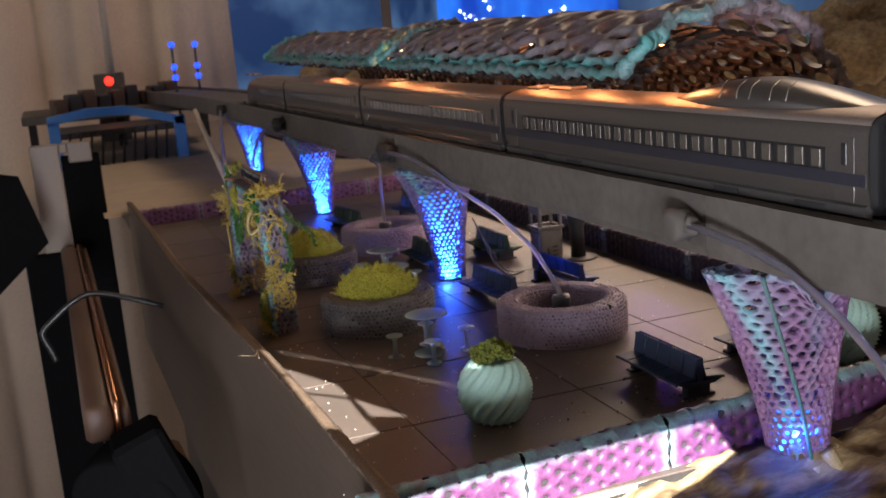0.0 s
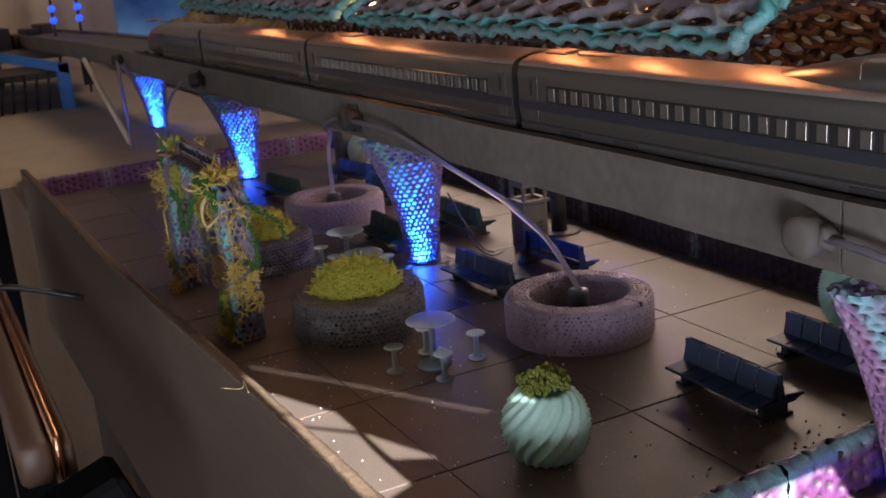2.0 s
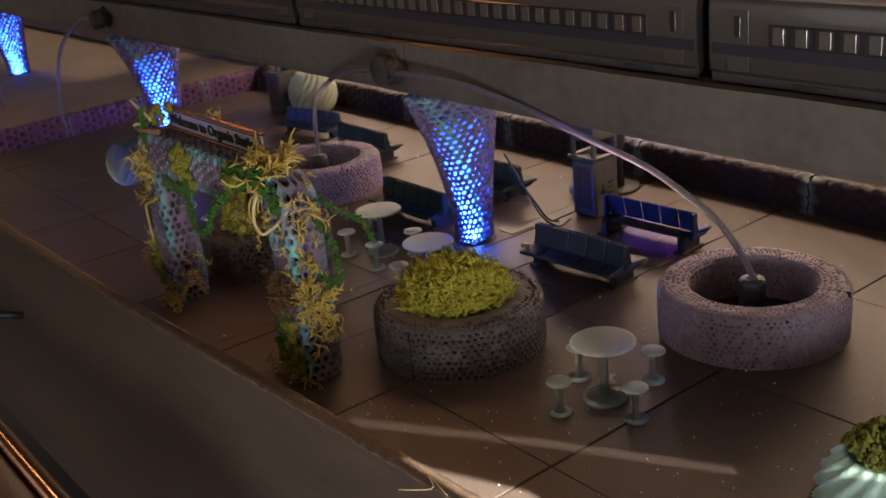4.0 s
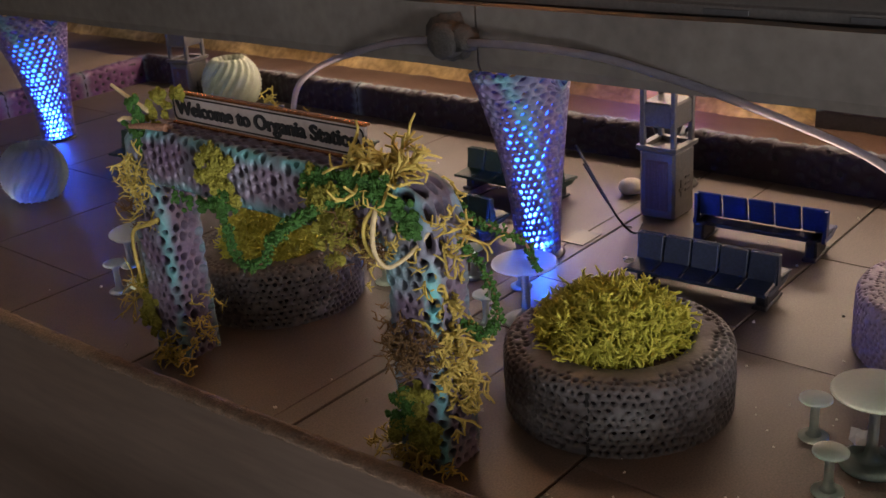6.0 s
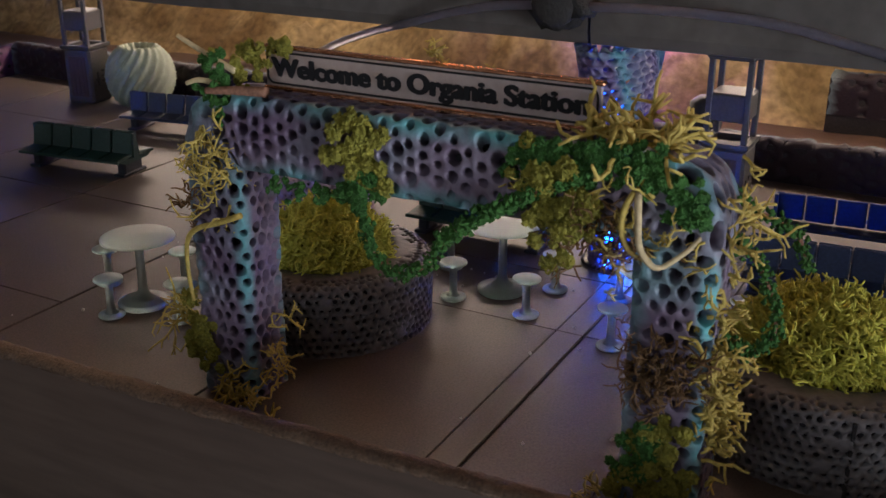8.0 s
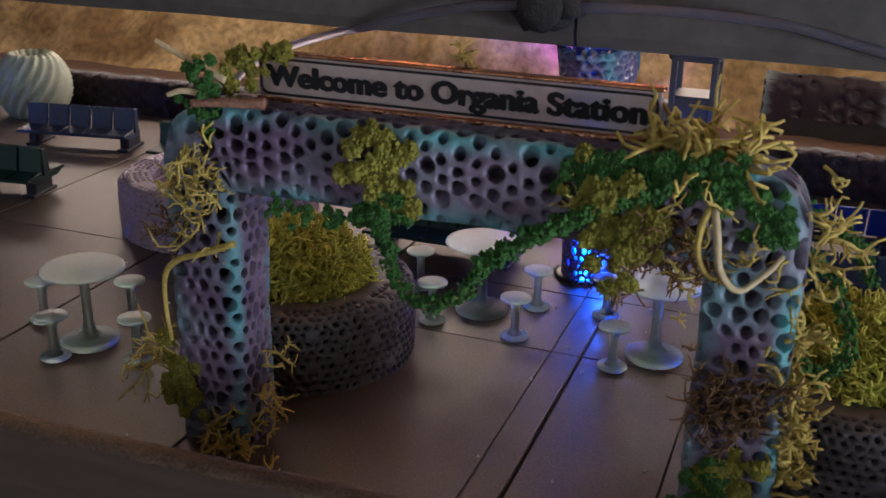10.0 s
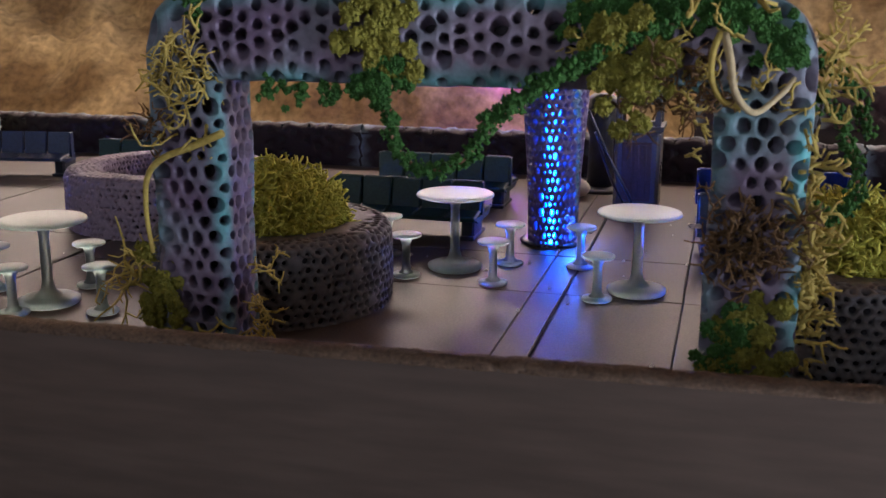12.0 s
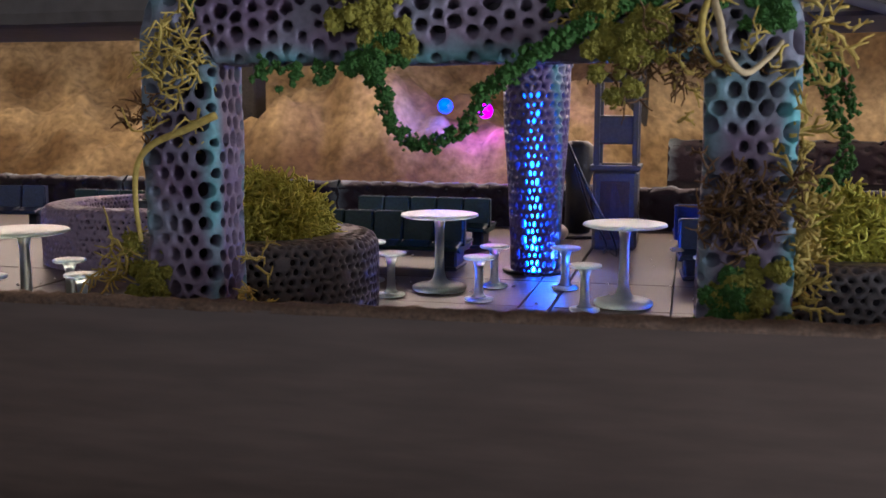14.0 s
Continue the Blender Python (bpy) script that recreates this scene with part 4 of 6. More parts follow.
for y0, y1, nv in ((14.35, 26.5, 13), (27.4, 41.2, 14)):
    c = thing("station_canopy", "vaulted lattice station canopy, brown-mauve with teal painted lower edge", "canopy", group="station canopies")
    shell = canopy_fn(y0, y1)
    shape, col = perforated(shell, 13, int(nv * 1.5), False, (0.82, 1.04), 0.045, 0.09, 0.24, 17 + nv, 0.0, canopy_tint)
    part("lattice", shape, M_CAN, c, paint=col)
    # Second inner lattice, added to carry the shaded inside of the vault.
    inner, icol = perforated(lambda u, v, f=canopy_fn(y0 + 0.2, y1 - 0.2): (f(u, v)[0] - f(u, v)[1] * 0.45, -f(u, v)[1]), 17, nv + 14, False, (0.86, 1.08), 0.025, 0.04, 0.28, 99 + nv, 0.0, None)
    part("lining", inner, M_LINING, c, "open inner lattice, near-black red-brown for the shaded inside of the vault")
    for v in (0.0, 1.0):
        hoop = [shell(k / 60, v)[0] + Vector((0, 0.05 * math.sin(k * 1.3), 0.05 * math.sin(k * 0.9))) for k in range(61)]
        shape = join(tube(hoop, 0.095, 8), *[shift(lump(0.125, random.Random(k), 8, 6, 0.6), *hoop[k]) for k in range(1, 60, 2)])
        part("rim", shape, M_CAN, c, "thick lumpy teal-grey rim", paint=[max(0.0, 0.8 * step(10.4, 8.2, p[0]) + 0.6 * noise.noise((p[0] * 1.6, p[1], p[2] * 1.6))) for p in shape[0]])
    eave = [shell(0.0, k / 90)[0] + Vector((0, 0, 0.04 * math.sin(k * 2.1) + 0.03 * math.sin(k * 0.8))) for k in range(91)]
    part("eave", tube(eave, 0.075, 8), M_TEAL, c, "lumpy teal eave")
    part("sill", box(11.8, 12.1, y0 + 0.2, y1 - 0.2, 4.2, 4.40, 0.04), M_LINING, c, "dark foot rail", smooth=False)
for y in (15.6, 18.2, 20.6, 26.95, 30.2, 37.0):
    open_end = y == 26.95
    b = thing("platform_lamp", "small warm glowing bulb hung under the station canopy", "lamp", (8.6 if open_end else 9.3, y, 6.42), 0, "platform lamps")
    part("bulb", lump(0.13 if open_end else 0.06, random.Random(3), amp=0.02), M_WARM, b, "glowing warm bulb")
    part("cord", tube([(0.0, 0, 0.04), (0.05, 0, 0.26)], 0.015, 5), M_DARK, b)
    lamp("platform_lamp_light", "POINT", (8.6 if open_end else 9.3, y, 6.22), 0.014, (1.0, 0.36, 0.12), 0.004)

# ---- archway ----
AX, AY, ARZ = 4.335, 27.66, -0.6
LEG, TOP, BEND = 2.36, 2.95, 0.37


def arch_path(d):
    """Centre line of the gate: up one leg, round the bend, along the beam and down again."""
    up, quarter, beam = TOP - BEND, BEND * math.pi / 2, 2 * (LEG - BEND)
    if d < up:
        return Vector((0, -LEG, d)), Vector((0, 0, 1))
    d -= up
    if d < quarter:
        a = d / BEND
        return Vector((0, -LEG + BEND - BEND * math.cos(a), TOP - BEND + BEND * math.sin(a))), Vector((0, math.sin(a), math.cos(a)))
    d -= quarter
    if d < beam:
        return Vector((0, -LEG + BEND + d, TOP)), Vector((0, 1, 0))
    d -= beam
    if d < quarter:
        a = d / BEND
        return Vector((0, LEG - BEND + BEND * math.sin(a), TOP - BEND + BEND * math.cos(a))), Vector((0, math.cos(a), -math.sin(a)))
    d -= quarter
    return Vector((0, LEG, TOP - BEND - d)), Vector((0, 0, -1))


ARCH_LEN = 2 * (TOP - BEND) + BEND * math.pi + 2 * (LEG - BEND)


def arch_fn(u, v):
    p, t = arch_path(min(v * ARCH_LEN, ARCH_LEN - 1e-6))
    side = Vector((1, 0, 0))
    up = t.cross(side)
    a = 2 * math.pi * u
    c, s = math.cos(a), math.sin(a)
    q = (abs(c) ** 8 + abs(s) ** 8) ** -0.125
    w = 1 + 0.05 * noise.noise(p * 1.3)
    n = Vector((c * q, 0, 0)) + up * (s * q)
    place = p + side * (c * q * 0.315 * w) + up * (s * q * (0.355 + 0.02 * abs(t.y)) * w)
    ey, ez = abs(place.y) - (LEG - BEND), place.z - (TOP - BEND)
    if ey > 0 and ez > 0 and t.y * t.z != 0:        # square off the outer shoulder of the bend
        far = math.hypot(ey, ez)
        grow = ((ey / far) ** 3 + (ez / far) ** 3) ** (-1 / 3)
        grow = 1 + (grow - 1) * min(1.0, far / (2 * BEND))
        place = Vector((place.x, math.copysign(LEG - BEND + ey * grow, place.y), TOP - BEND + ez * grow))
    return place, n.normalized()


def arch_tint(u, v, off):
    """Teal brushed along the edges: strongest on the inner front edge of one post and the outer front edge of the other."""
    near = lambda c: max(0.0, 1 - abs(u % 1.0 - c) / 0.045)
    inner, outer = (0.45, 1.1) if v < 0.25 else ((1.1, 0.35) if v > 0.76 else (0.75, 0.95))
    p, _ = arch_path(v * ARCH_LEN)
    wear = 0.62 + 0.9 * noise.noise(p * 1.7 + Vector((u * 3, 0, 4)))
    bend = 0.5 * max(0.0, 1 - abs(v - 0.245) / 0.05) + 0.35 * max(0.0, 1 - abs(v - 0.755) / 0.05)
    edge = inner * near(0.375) + outer * near(0.625) + 0.5 * near(0.125) + 0.5 * near(0.875)
    return min(1.0, max(0.0, (edge + bend * (0.4 < u < 0.7)) * wear + 0.2 * noise.noise(p * 2.0 + Vector((9, u * 4, 0))) - (0.5 if off < -0.05 else 0)))


arch = thing("archway", "mauve-grey pitted lattice gateway with teal-painted edges on the plaza", "archway", (AX, AY, 0), ARZ)
(arch_pts, arch_faces), arch_col = perforated(arch_fn, 16, 72, True, (0.58, 0.98), 0.007, 0.17, 0.30, 21, 0.03, arch_tint, crisp=True)
split = {"near": [], "beam": [], "far": []}
for f in arch_faces:
    mid = sum((Vector(arch_pts[k]) for k in f), Vector()) / len(f)
    split["beam" if mid.z > 1.9 else ("near" if mid.y < 0 else "far")].append(f)
for piece, faces in split.items():
    used = sorted({k for f in faces for k in f})
    at = {k: n for n, k in enumerate(used)}
    part("beam" if piece == "beam" else "post", ([arch_pts[k] for k in used], [tuple(at[k] for k in f) for f in faces]), M_ARCH, arch, paint=[arch_col[k] for k in used])


# Filler added inside the hollow gate so that its pits look shaded.
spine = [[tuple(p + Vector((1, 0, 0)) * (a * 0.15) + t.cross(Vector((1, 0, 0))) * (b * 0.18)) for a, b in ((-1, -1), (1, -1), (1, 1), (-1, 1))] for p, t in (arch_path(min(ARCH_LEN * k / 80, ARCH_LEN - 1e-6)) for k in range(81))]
part("core", loft(spine), M_CORE, arch, "near-black filler standing for the shade inside the pits", smooth=False)


# front of the gate faces -x: u = 0.5
def arch_place(y, z, x=-0.42):
    """A point near the front of the gate, in its own axes."""
    return pose(AX, AY, 0, 0, 0, ARZ) @ Vector((x * 0.82, y, z))


def lichen(name, label, spots, length, radius, mat, seed, bend=0.45, fork=0.6, segs=4, group="lichen tufts"):
    r = random.Random(seed)
    return thing(name, label, "lichen", group=group, shape=strands(spots, length * 0.72, radius * 0.58, r, bend * 1.3, 5, 4, min(1.0, fork * 1.7)), mat=mat)


def tuft_spots(y, z, count, spread, way, seed, x=-0.40, depth=0.06):
    r = random.Random(seed)
    out = []
    for _ in range(count):
        p = arch_place(y + r.gauss(0, spread[0]), z + r.gauss(0, spread[1]), x + r.uniform(-depth, depth))
        w = Vector((way[0] + r.gauss(0, 0.6), way[1] + r.gauss(0, 0.8), way[2] + r.gauss(0, 0.7)))
        out.append((p, w))
    return out


def foam(name, label, clumps, mat, seed, size=0.05):
    """Clumps of ground foam, each a heap of uneven lobes covered with crumbs: (y, z, x, radius, count)."""
    r = random.Random(seed)
    pts, lobes = [], []
    for y, z, x, rad, count in clumps:
        for _ in range(14):
            ly, lz, lx, lr = y + rad * r.gauss(0, 0.52), z + rad * r.gauss(0, 0.52), x + 0.25 * rad * r.gauss(0, 0.5), rad * r.uniform(0.14, 0.34)
            skin = lump(1.0, r, 8, 6, 1.1)
            lobes.append(([tuple(arch_place(ly + p[0] * lr, lz + p[1] * lr, lx + p[2] * lr * 0.6)) for p in skin[0]], skin[1]))
            for _ in range(int(count * 0.34)):
                d = Vector((r.gauss(0, 1), r.gauss(0, 1), r.gauss(0, 1))).normalized() * lr * r.uniform(0.8, 1.35)
                pts.append(tuple(arch_place(ly + d.x, lz + d.y, lx + d.z * 0.6)))
    return thing(name, label, "foam foliage", group="foam foliage", shape=join(crumbs(pts, size * 0.40, r), *lobes), mat=mat, smooth=False)


# right-hand post (towards -y) and its shoulder
lichen("lichen_tuft", "bushy ochre lichen crowning the end of the gate", tuft_spots(-1.86, 3.30, 34, (0.15, 0.05), (-0.1, -0.1, 1.7), 61, 0.0, 0.22), 0.72, 0.046, M_YELLOW, 1, 0.4)
lichen("lichen_tuft", "brown-ochre lichen hanging over the gate's shoulder", tuft_spots(-1.75, 2.66, 48, (0.24, 0.16), (-0.6, 0.2, -0.3), 62, -0.40), 0.38, 0.022, M_BROWN, 2, 0.6)
lichen("lichen_tuft", "ochre lichen hanging over the gate's shoulder", tuft_spots(-1.95, 2.65, 28, (0.4, 0.2), (-0.6, 0.0, -0.2), 63, -0.42), 0.4, 0.024, M_YELLOW, 3, 0.6)
lichen("lichen_tuft", "ochre lichen climbing the side of the gate post", tuft_spots(-2.70, 1.35, 130, (0.06, 0.40), (-0.3, -0.8, 0.1), 64, -0.05, 0.30), 0.36, 0.036, M_YELLOW, 4, 0.5)
lichen("lichen_tuft", "ochre lichen sprouting behind the gate's shoulder", tuft_spots(-2.75, 2.75, 13, (0.08, 0.25), (-0.1, -0.8, 0.4), 65, 0.0, 0.25), 0.5, 0.03, M_YELLOW, 5, 0.4)
lichen("lichen_tuft", "brown lichen matted on the gate post", tuft_spots(-2.35, 1.50, 80, (0.18, 0.14), (-0.6, -0.1, 0.1), 66, -0.42), 0.36, 0.022, M_BROWN, 6, 0.7)
lichen("lichen_tuft", "ochre lichen at the foot of the gate post", tuft_spots(-2.3, 0.16, 40, (0.25, 0.06), (-0.8, 0.2, 0.1), 67, -0.45), 0.35, 0.024, M_YELLOW, 7, 0.5)
foam("foam_moss", "green and olive foam moss on the foot of the gate post", [(-2.45, 0.75, -0.46, 0.24, 260), (-2.2, 0.45, -0.46, 0.26, 260), (-2.5, 0.35, -0.44, 0.22, 200)], M_OLIVE, 8)
foam("foam_moss", "bright green foam moss on the foot of the gate post", [(-2.3, 0.85, -0.5, 0.2, 150), (-2.15, 0.6, -0.5, 0.16, 110)], M_GRASS, 9)
foam("foam_moss", "bright green foam moss along the gate's shoulder", [(-1.0 - 0.13 * k, 3.10 + 0.10 * math.sin(k * 0.8), -0.42, 0.15, 90) for k in range(5)] + [(-1.65 - 0.11 * k, 3.28 - 0.006 * k * k, -0.42, 0.15, 100) for k in range(9)], M_GRASS, 10, 0.045)
foam("foam_moss", "olive foam moss clumped under the gate's shoulder", [(-1.35, 2.85, -0.48, 0.30, 420), (-1.15, 3.0, -0.45, 0.2, 200), (-1.45, 2.55, -0.5, 0.2, 180)], M_OLIVE, 11)
foam("foam_moss", "olive foam moss clump on the gate's beam", [(0.62, 3.05, -0.46, 0.24, 260), (0.50, 2.8, -0.47, 0.24, 240), (0.66, 3.2, -0.44, 0.14, 90)], M_OLIVE, 12)
foam("foam_moss", "green foam moss clump below the beam", [(0.55, 2.62, -0.46, 0.2, 180), (0.7, 2.55, -0.45, 0.13, 80), (1.0, 2.50, -0.42, 0.1, 50), (1.3, 2.50, -0.42, 0.09, 50), (1.55, 2.52, -0.42, 0.08, 40)], M_GRASS, 13)
# left-hand post
foam("foam_moss", "green foam moss and twigs at the gate's far shoulder", [(2.25, 3.48, -0.3, 0.16, 130), (2.28, 3.28, -0.36, 0.12, 90), (2.2, 3.1, -0.4, 0.08, 40)], M_GRASS, 14)
foam("foam_moss", "olive foam moss beside the name board", [(2.1, 3.52, -0.15, 0.16, 150), (1.95, 3.62, -0.05, 0.16, 150), (1.7, 3.76, 0.02, 0.12, 90)], M_OLIVE, 15)
foam("foam_moss", "olive foam moss at the foot of the far post", [(2.75, 0.7, -0.35, 0.26, 300), (2.6, 0.5, -0.45, 0.22, 200)], M_OLIVE, 16)
lichen("lichen_tuft", "ochre lichen net over the far corner of the gate", tuft_spots(2.35, 2.55, 40, (0.14, 0.24), (-0.5, 0.1, -0.2), 68, -0.42), 0.5, 0.024, M_YELLOW, 17, 0.5)
lichen("lichen_tuft", "brown lichen on the outer side of the far post", tuft_spots(2.7, 2.1, 15, (0.1, 0.12), (-0.5, 0.6, 0.1), 69, -0.3), 0.36, 0.022, M_BROWN, 18, 0.6)
lichen("lichen_tuft", "ochre lichen at the foot of the far post", tuft_spots(2.0, 0.16, 24, (0.2, 0.08), (-0.7, -0.1, 0.2), 70, -0.5), 0.42, 0.03, M_YELLOW, 19, 0.5)
lichen("lichen_tuft", "ochre lichen sprigs beside the far post", tuft_spots(1.85, 0.55, 18, (0.05, 0.30), (-0.2, -0.8, 0.1), 71, 0.0, 0.3), 0.3, 0.022, M_YELLOW, 20, 0.5)
lichen("lichen_tuft", "thin ochre lichen reaching out of the far post's foot", tuft_spots(2.95, 0.75, 10, (0.04, 0.1), (-0.2, 1.0, 0.1), 72, -0.3), 0.6, 0.024, M_YELLOW, 24, 0.3)


def runner(name, label, pts, mat, r=0.035, cat="tendril"):
    return thing(name, label, cat, group="tendrils", shape=tube(spline([tuple(arch_place(*p)) for p in pts], 30), r, 6, 0.6), mat=mat)


runner("curled_tendril", "pale yellow curled tendril on the gate's shoulder", [(-2.05, 3.02, -0.46), (-2.1, 2.85, -0.6), (-2.15, 2.62, -0.66), (-2.28, 2.48, -0.62), (-2.42, 2.56, -0.5), (-2.56, 2.72, -0.36), (-2.7, 3.0, -0.1)], M_STRAW, 0.032)
runner("curled_tendril", "pale yellow curled tendril ring", [(-2.02, 3.02, -0.46), (-1.98, 2.9, -0.58), (-1.98, 2.72, -0.62), (-2.06, 2.56, -0.6), (-2.2, 2.5, -0.58)], M_YELLOW, 0.03)
runner("dry_twig", "pale dry stalk sticking out beside the name board", [(2.1, 3.52, -0.2), (2.4, 3.66, -0.25), (2.72, 3.82, -0.3)], M_STRAW, 0.035)
runner("dry_twig", "reddish bark chip under the moss", [(1.7, 3.36, -0.24), (2.0, 3.36, -0.32), (2.35, 3.33, -0.38)], M_BARK, 0.06)
runner("dry_twig", "pale dry stalk end", [(2.25, 3.4, -0.3), (2.45, 3.42, -0.35), (2.58, 3.38, -0.4)], M_STRAW, 0.035)
runner("curled_tendril", "long ochre tendril down the far post", [(1.95, 2.15, -0.5), (2.25, 2.02, -0.5), (2.55, 1.9, -0.48), (2.72, 1.72, -0.44), (2.76, 1.4, -0.42), (2.72, 1.05, -0.42)], M_YELLOW, 0.035)


def garland(name, label, pts, count, seed, size=0.045):
    r = random.Random(seed)
    line = spline([tuple(arch_place(*p)) for p in pts], count)
    g = thing(name, label, "garland", group="garlands", shape=tube(line[::4] + [line[-1]], 0.016, 5), mat=M_BARK)
    spots = [tuple(q + Vector((r.gauss(0, 0.025), r.gauss(0, 0.032), r.gauss(0, 0.032)))) for q in line for _ in range(3)]
    part("leaves", crumbs(spots, size * 0.6, r), M_GRASS, g, "green foam leaves", smooth=False).matrix_parent_inverse = g.matrix_basis.inverted()
    return g


garland("garland", "thin green leafy garland drooping below the beam", [(0.62, 2.62, -0.46), (0.5, 2.35, -0.5), (0.42, 2.1, -0.52), (0.2, 1.94, -0.54), (-0.1, 2.0, -0.54), (-0.35, 2.3, -0.52), (-0.7, 2.6, -0.5), (-1.1, 2.85, -0.48)], 210, 71)
garland("garland", "green leafy garland draped over the beam", [(-0.3, 2.3, -0.52), (-0.6, 2.55, -0.5), (-0.95, 2.75, -0.5), (-1.3, 2.95, -0.46), (-1.7, 3.1, -0.42)], 150, 72, 0.055)
garland("garland", "thin green leafy garland looping out from the gate's side", [(-2.6, 2.75, 0.1), (-2.85, 2.45, 0.25), (-3.05, 2.1, 0.3), (-3.1, 1.75, 0.25), (-2.9, 1.62, 0.2), (-2.65, 1.72, 0.1)], 130, 73)
garland("garland", "thin green leafy garland on the back of the gate", [(-2.6, 2.95, 0.3), (-2.9, 2.7, 0.6), (-3.1, 2.5, 0.9), (-3.2, 2.2, 1.0)], 60, 74)

# name board of clear plastic with black letters and copper rims
sign = thing("name_board", "clear name board with copper rims and black letters on the gate", "sign", tuple(arch_place(0.20, 3.36, 0.14)), ARZ)
SL, SH = 3.46, 0.36
part("plate", box(-0.02, 0.02, -SL / 2, SL / 2, 0.0, SH, 0.008), M_CLEAR, sign, "clear acrylic plate", smooth=False)
part("rim", box(-0.05, 0.06, -SL / 2 - 0.02, SL / 2 + 0.02, -0.045, 0.0, 0.012), M_COPPER, sign, "shiny copper-coloured rim", smooth=False)
part("rim", box(-0.04, 0.06, -SL / 2 - 0.02, SL / 2 + 0.02, SH, SH + 0.035, 0.012), M_COPPER, sign, "shiny copper-coloured rim", smooth=False)
line = []
for cy, cz, a0 in ((SL / 2 - 0.10, SH - 0.10, 0), (-SL / 2 + 0.10, SH - 0.10, 90), (-SL / 2 + 0.10, 0.10, 180), (SL / 2 - 0.10, 0.10, 270)):
    for k in range(5):
        a = radians(a0 + 22.5 * k)
        line.append((-0.026, cy + 0.07 * math.cos(a), cz + 0.07 * math.sin(a)))
part("border", tube(line + [line[0]], 0.011, 5), M_INK, sign, "black border line")
cu = bpy.data.curves.new("lettering", "FONT")
cu.body, cu.size, cu.align_x, cu.align_y, cu.extrude, cu.offset = "Welcome to Organia Station", 0.262 * S, "CENTER", "CENTER", 0.006 * S, 0.0035 * S
tmp = new("lettering_source", cu)
bpy.context.view_layer.update()
lm = bpy.data.meshes.new_from_object(tmp.evaluated_get(bpy.context.evaluated_depsgraph_get()))
bpy.data.objects.remove(tmp)
lm.materials.clear()
lm.materials.append(M_INK)
width = max(v.co.x for v in lm.vertices) - min(v.co.x for v in lm.vertices)
lm.transform(Matrix(((0, 0, -1, 0), (-1, 0, 0, 0), (0, 1, 0, 0), (0, 0, 0, 1))) @ Matrix.Diagonal((3.26 * S / width, 0.94, 1, 1)))
bold = bmesh.new()
for dy, dz in ((-0.014, 0), (0.014, 0), (0, 0.006), (-0.007, -0.006), (0.007, 0.003)):
    layer = lm.copy()
    layer.transform(Matrix.Translation((0.0004 * S * dy * 100, dy * S, dz * S)))
    bold.from_mesh(layer)
    bpy.data.meshes.remove(layer)
bold.to_mesh(lm)
bold.free()
part("lettering", lm, None, sign, "bold black serif lettering", at=(-0.030, 0.0, SH * 0.50))
lichen("lichen_tuft", "small ochre sprig on top of the name board", tuft_spots(0.12, 3.80, 5, (0.04, 0.01), (0.3, 0.1, 1.0), 75, 0.24, 0.02), 0.3, 0.024, M_YELLOW, 21, 0.4)
lichen("lichen_tuft", "ochre lichen behind the clear name board", tuft_spots(-0.2, 3.5, 12, (0.2, 0.06), (0.5, 0.1, 0.3), 76, 0.34, 0.03), 0.25, 0.022, M_YELLOW, 22, 0.5)

# ---- planters and fountains ----


def ring_fn(r0, r1, h, top_in):
    """Outer wall, rounded shoulder, flat rim and inner wall of a drum."""
    prof = [(r1, 0.0), (r1 + 0.01, h * 0.5), (r1, h - 0.10), (r1 - 0.05, h - 0.02), (r1 - 0.12, h), (r0 + 0.04, h), (r0, h - 0.06), (r0 - 0.0, top_in)]
    d = [0.0]
    for p, q in zip(prof, prof[1:]):
        d.append(d[-1] + math.dist(p, q))

    def fn(u, v):
        s = v * d[-1]
        i = max(k for k in range(len(d) - 1) if d[k] <= s + 1e-9)
        f = (s - d[i]) / (d[i + 1] - d[i])
        r, z = (prof[i][c] + f * (prof[i + 1][c] - prof[i][c]) for c in (0, 1))
        nr, nz = (prof[i + 1][1] - prof[i][1]), -(prof[i + 1][0] - prof[i][0])
        a = 2 * math.pi * u
        return Vector((r * math.cos(a), r * math.sin(a), z)), Vector((nr * math.cos(a), nr * math.sin(a), nz)).normalized()
    return fn, d[-1]


def moss_mound(r, h, count, seed):
    q = random.Random(seed)
    spots = []
    for _ in range(count):
        a, t = q.uniform(0, 2 * math.pi), math.acos(q.uniform(0.05, 1.0))
        lump_k = 1 + 0.10 * noise.noise((math.cos(a) * 2, math.sin(a) * 2, t * 2 + seed))
        d = Vector((math.sin(t) * math.cos(a), math.sin(t) * math.sin(a), math.cos(t)))
        p = Vector((d.x * r, d.y * r, d.z * h)) * (0.92 * lump_k)
        spots.append((p, d * 0.55 + Vector((q.gauss(0, 0.75), q.gauss(0, 0.75), q.gauss(0, 0.6)))))
    return strands(spots, 0.23, 0.021, q, 1.15, 4, 3, 0.8)


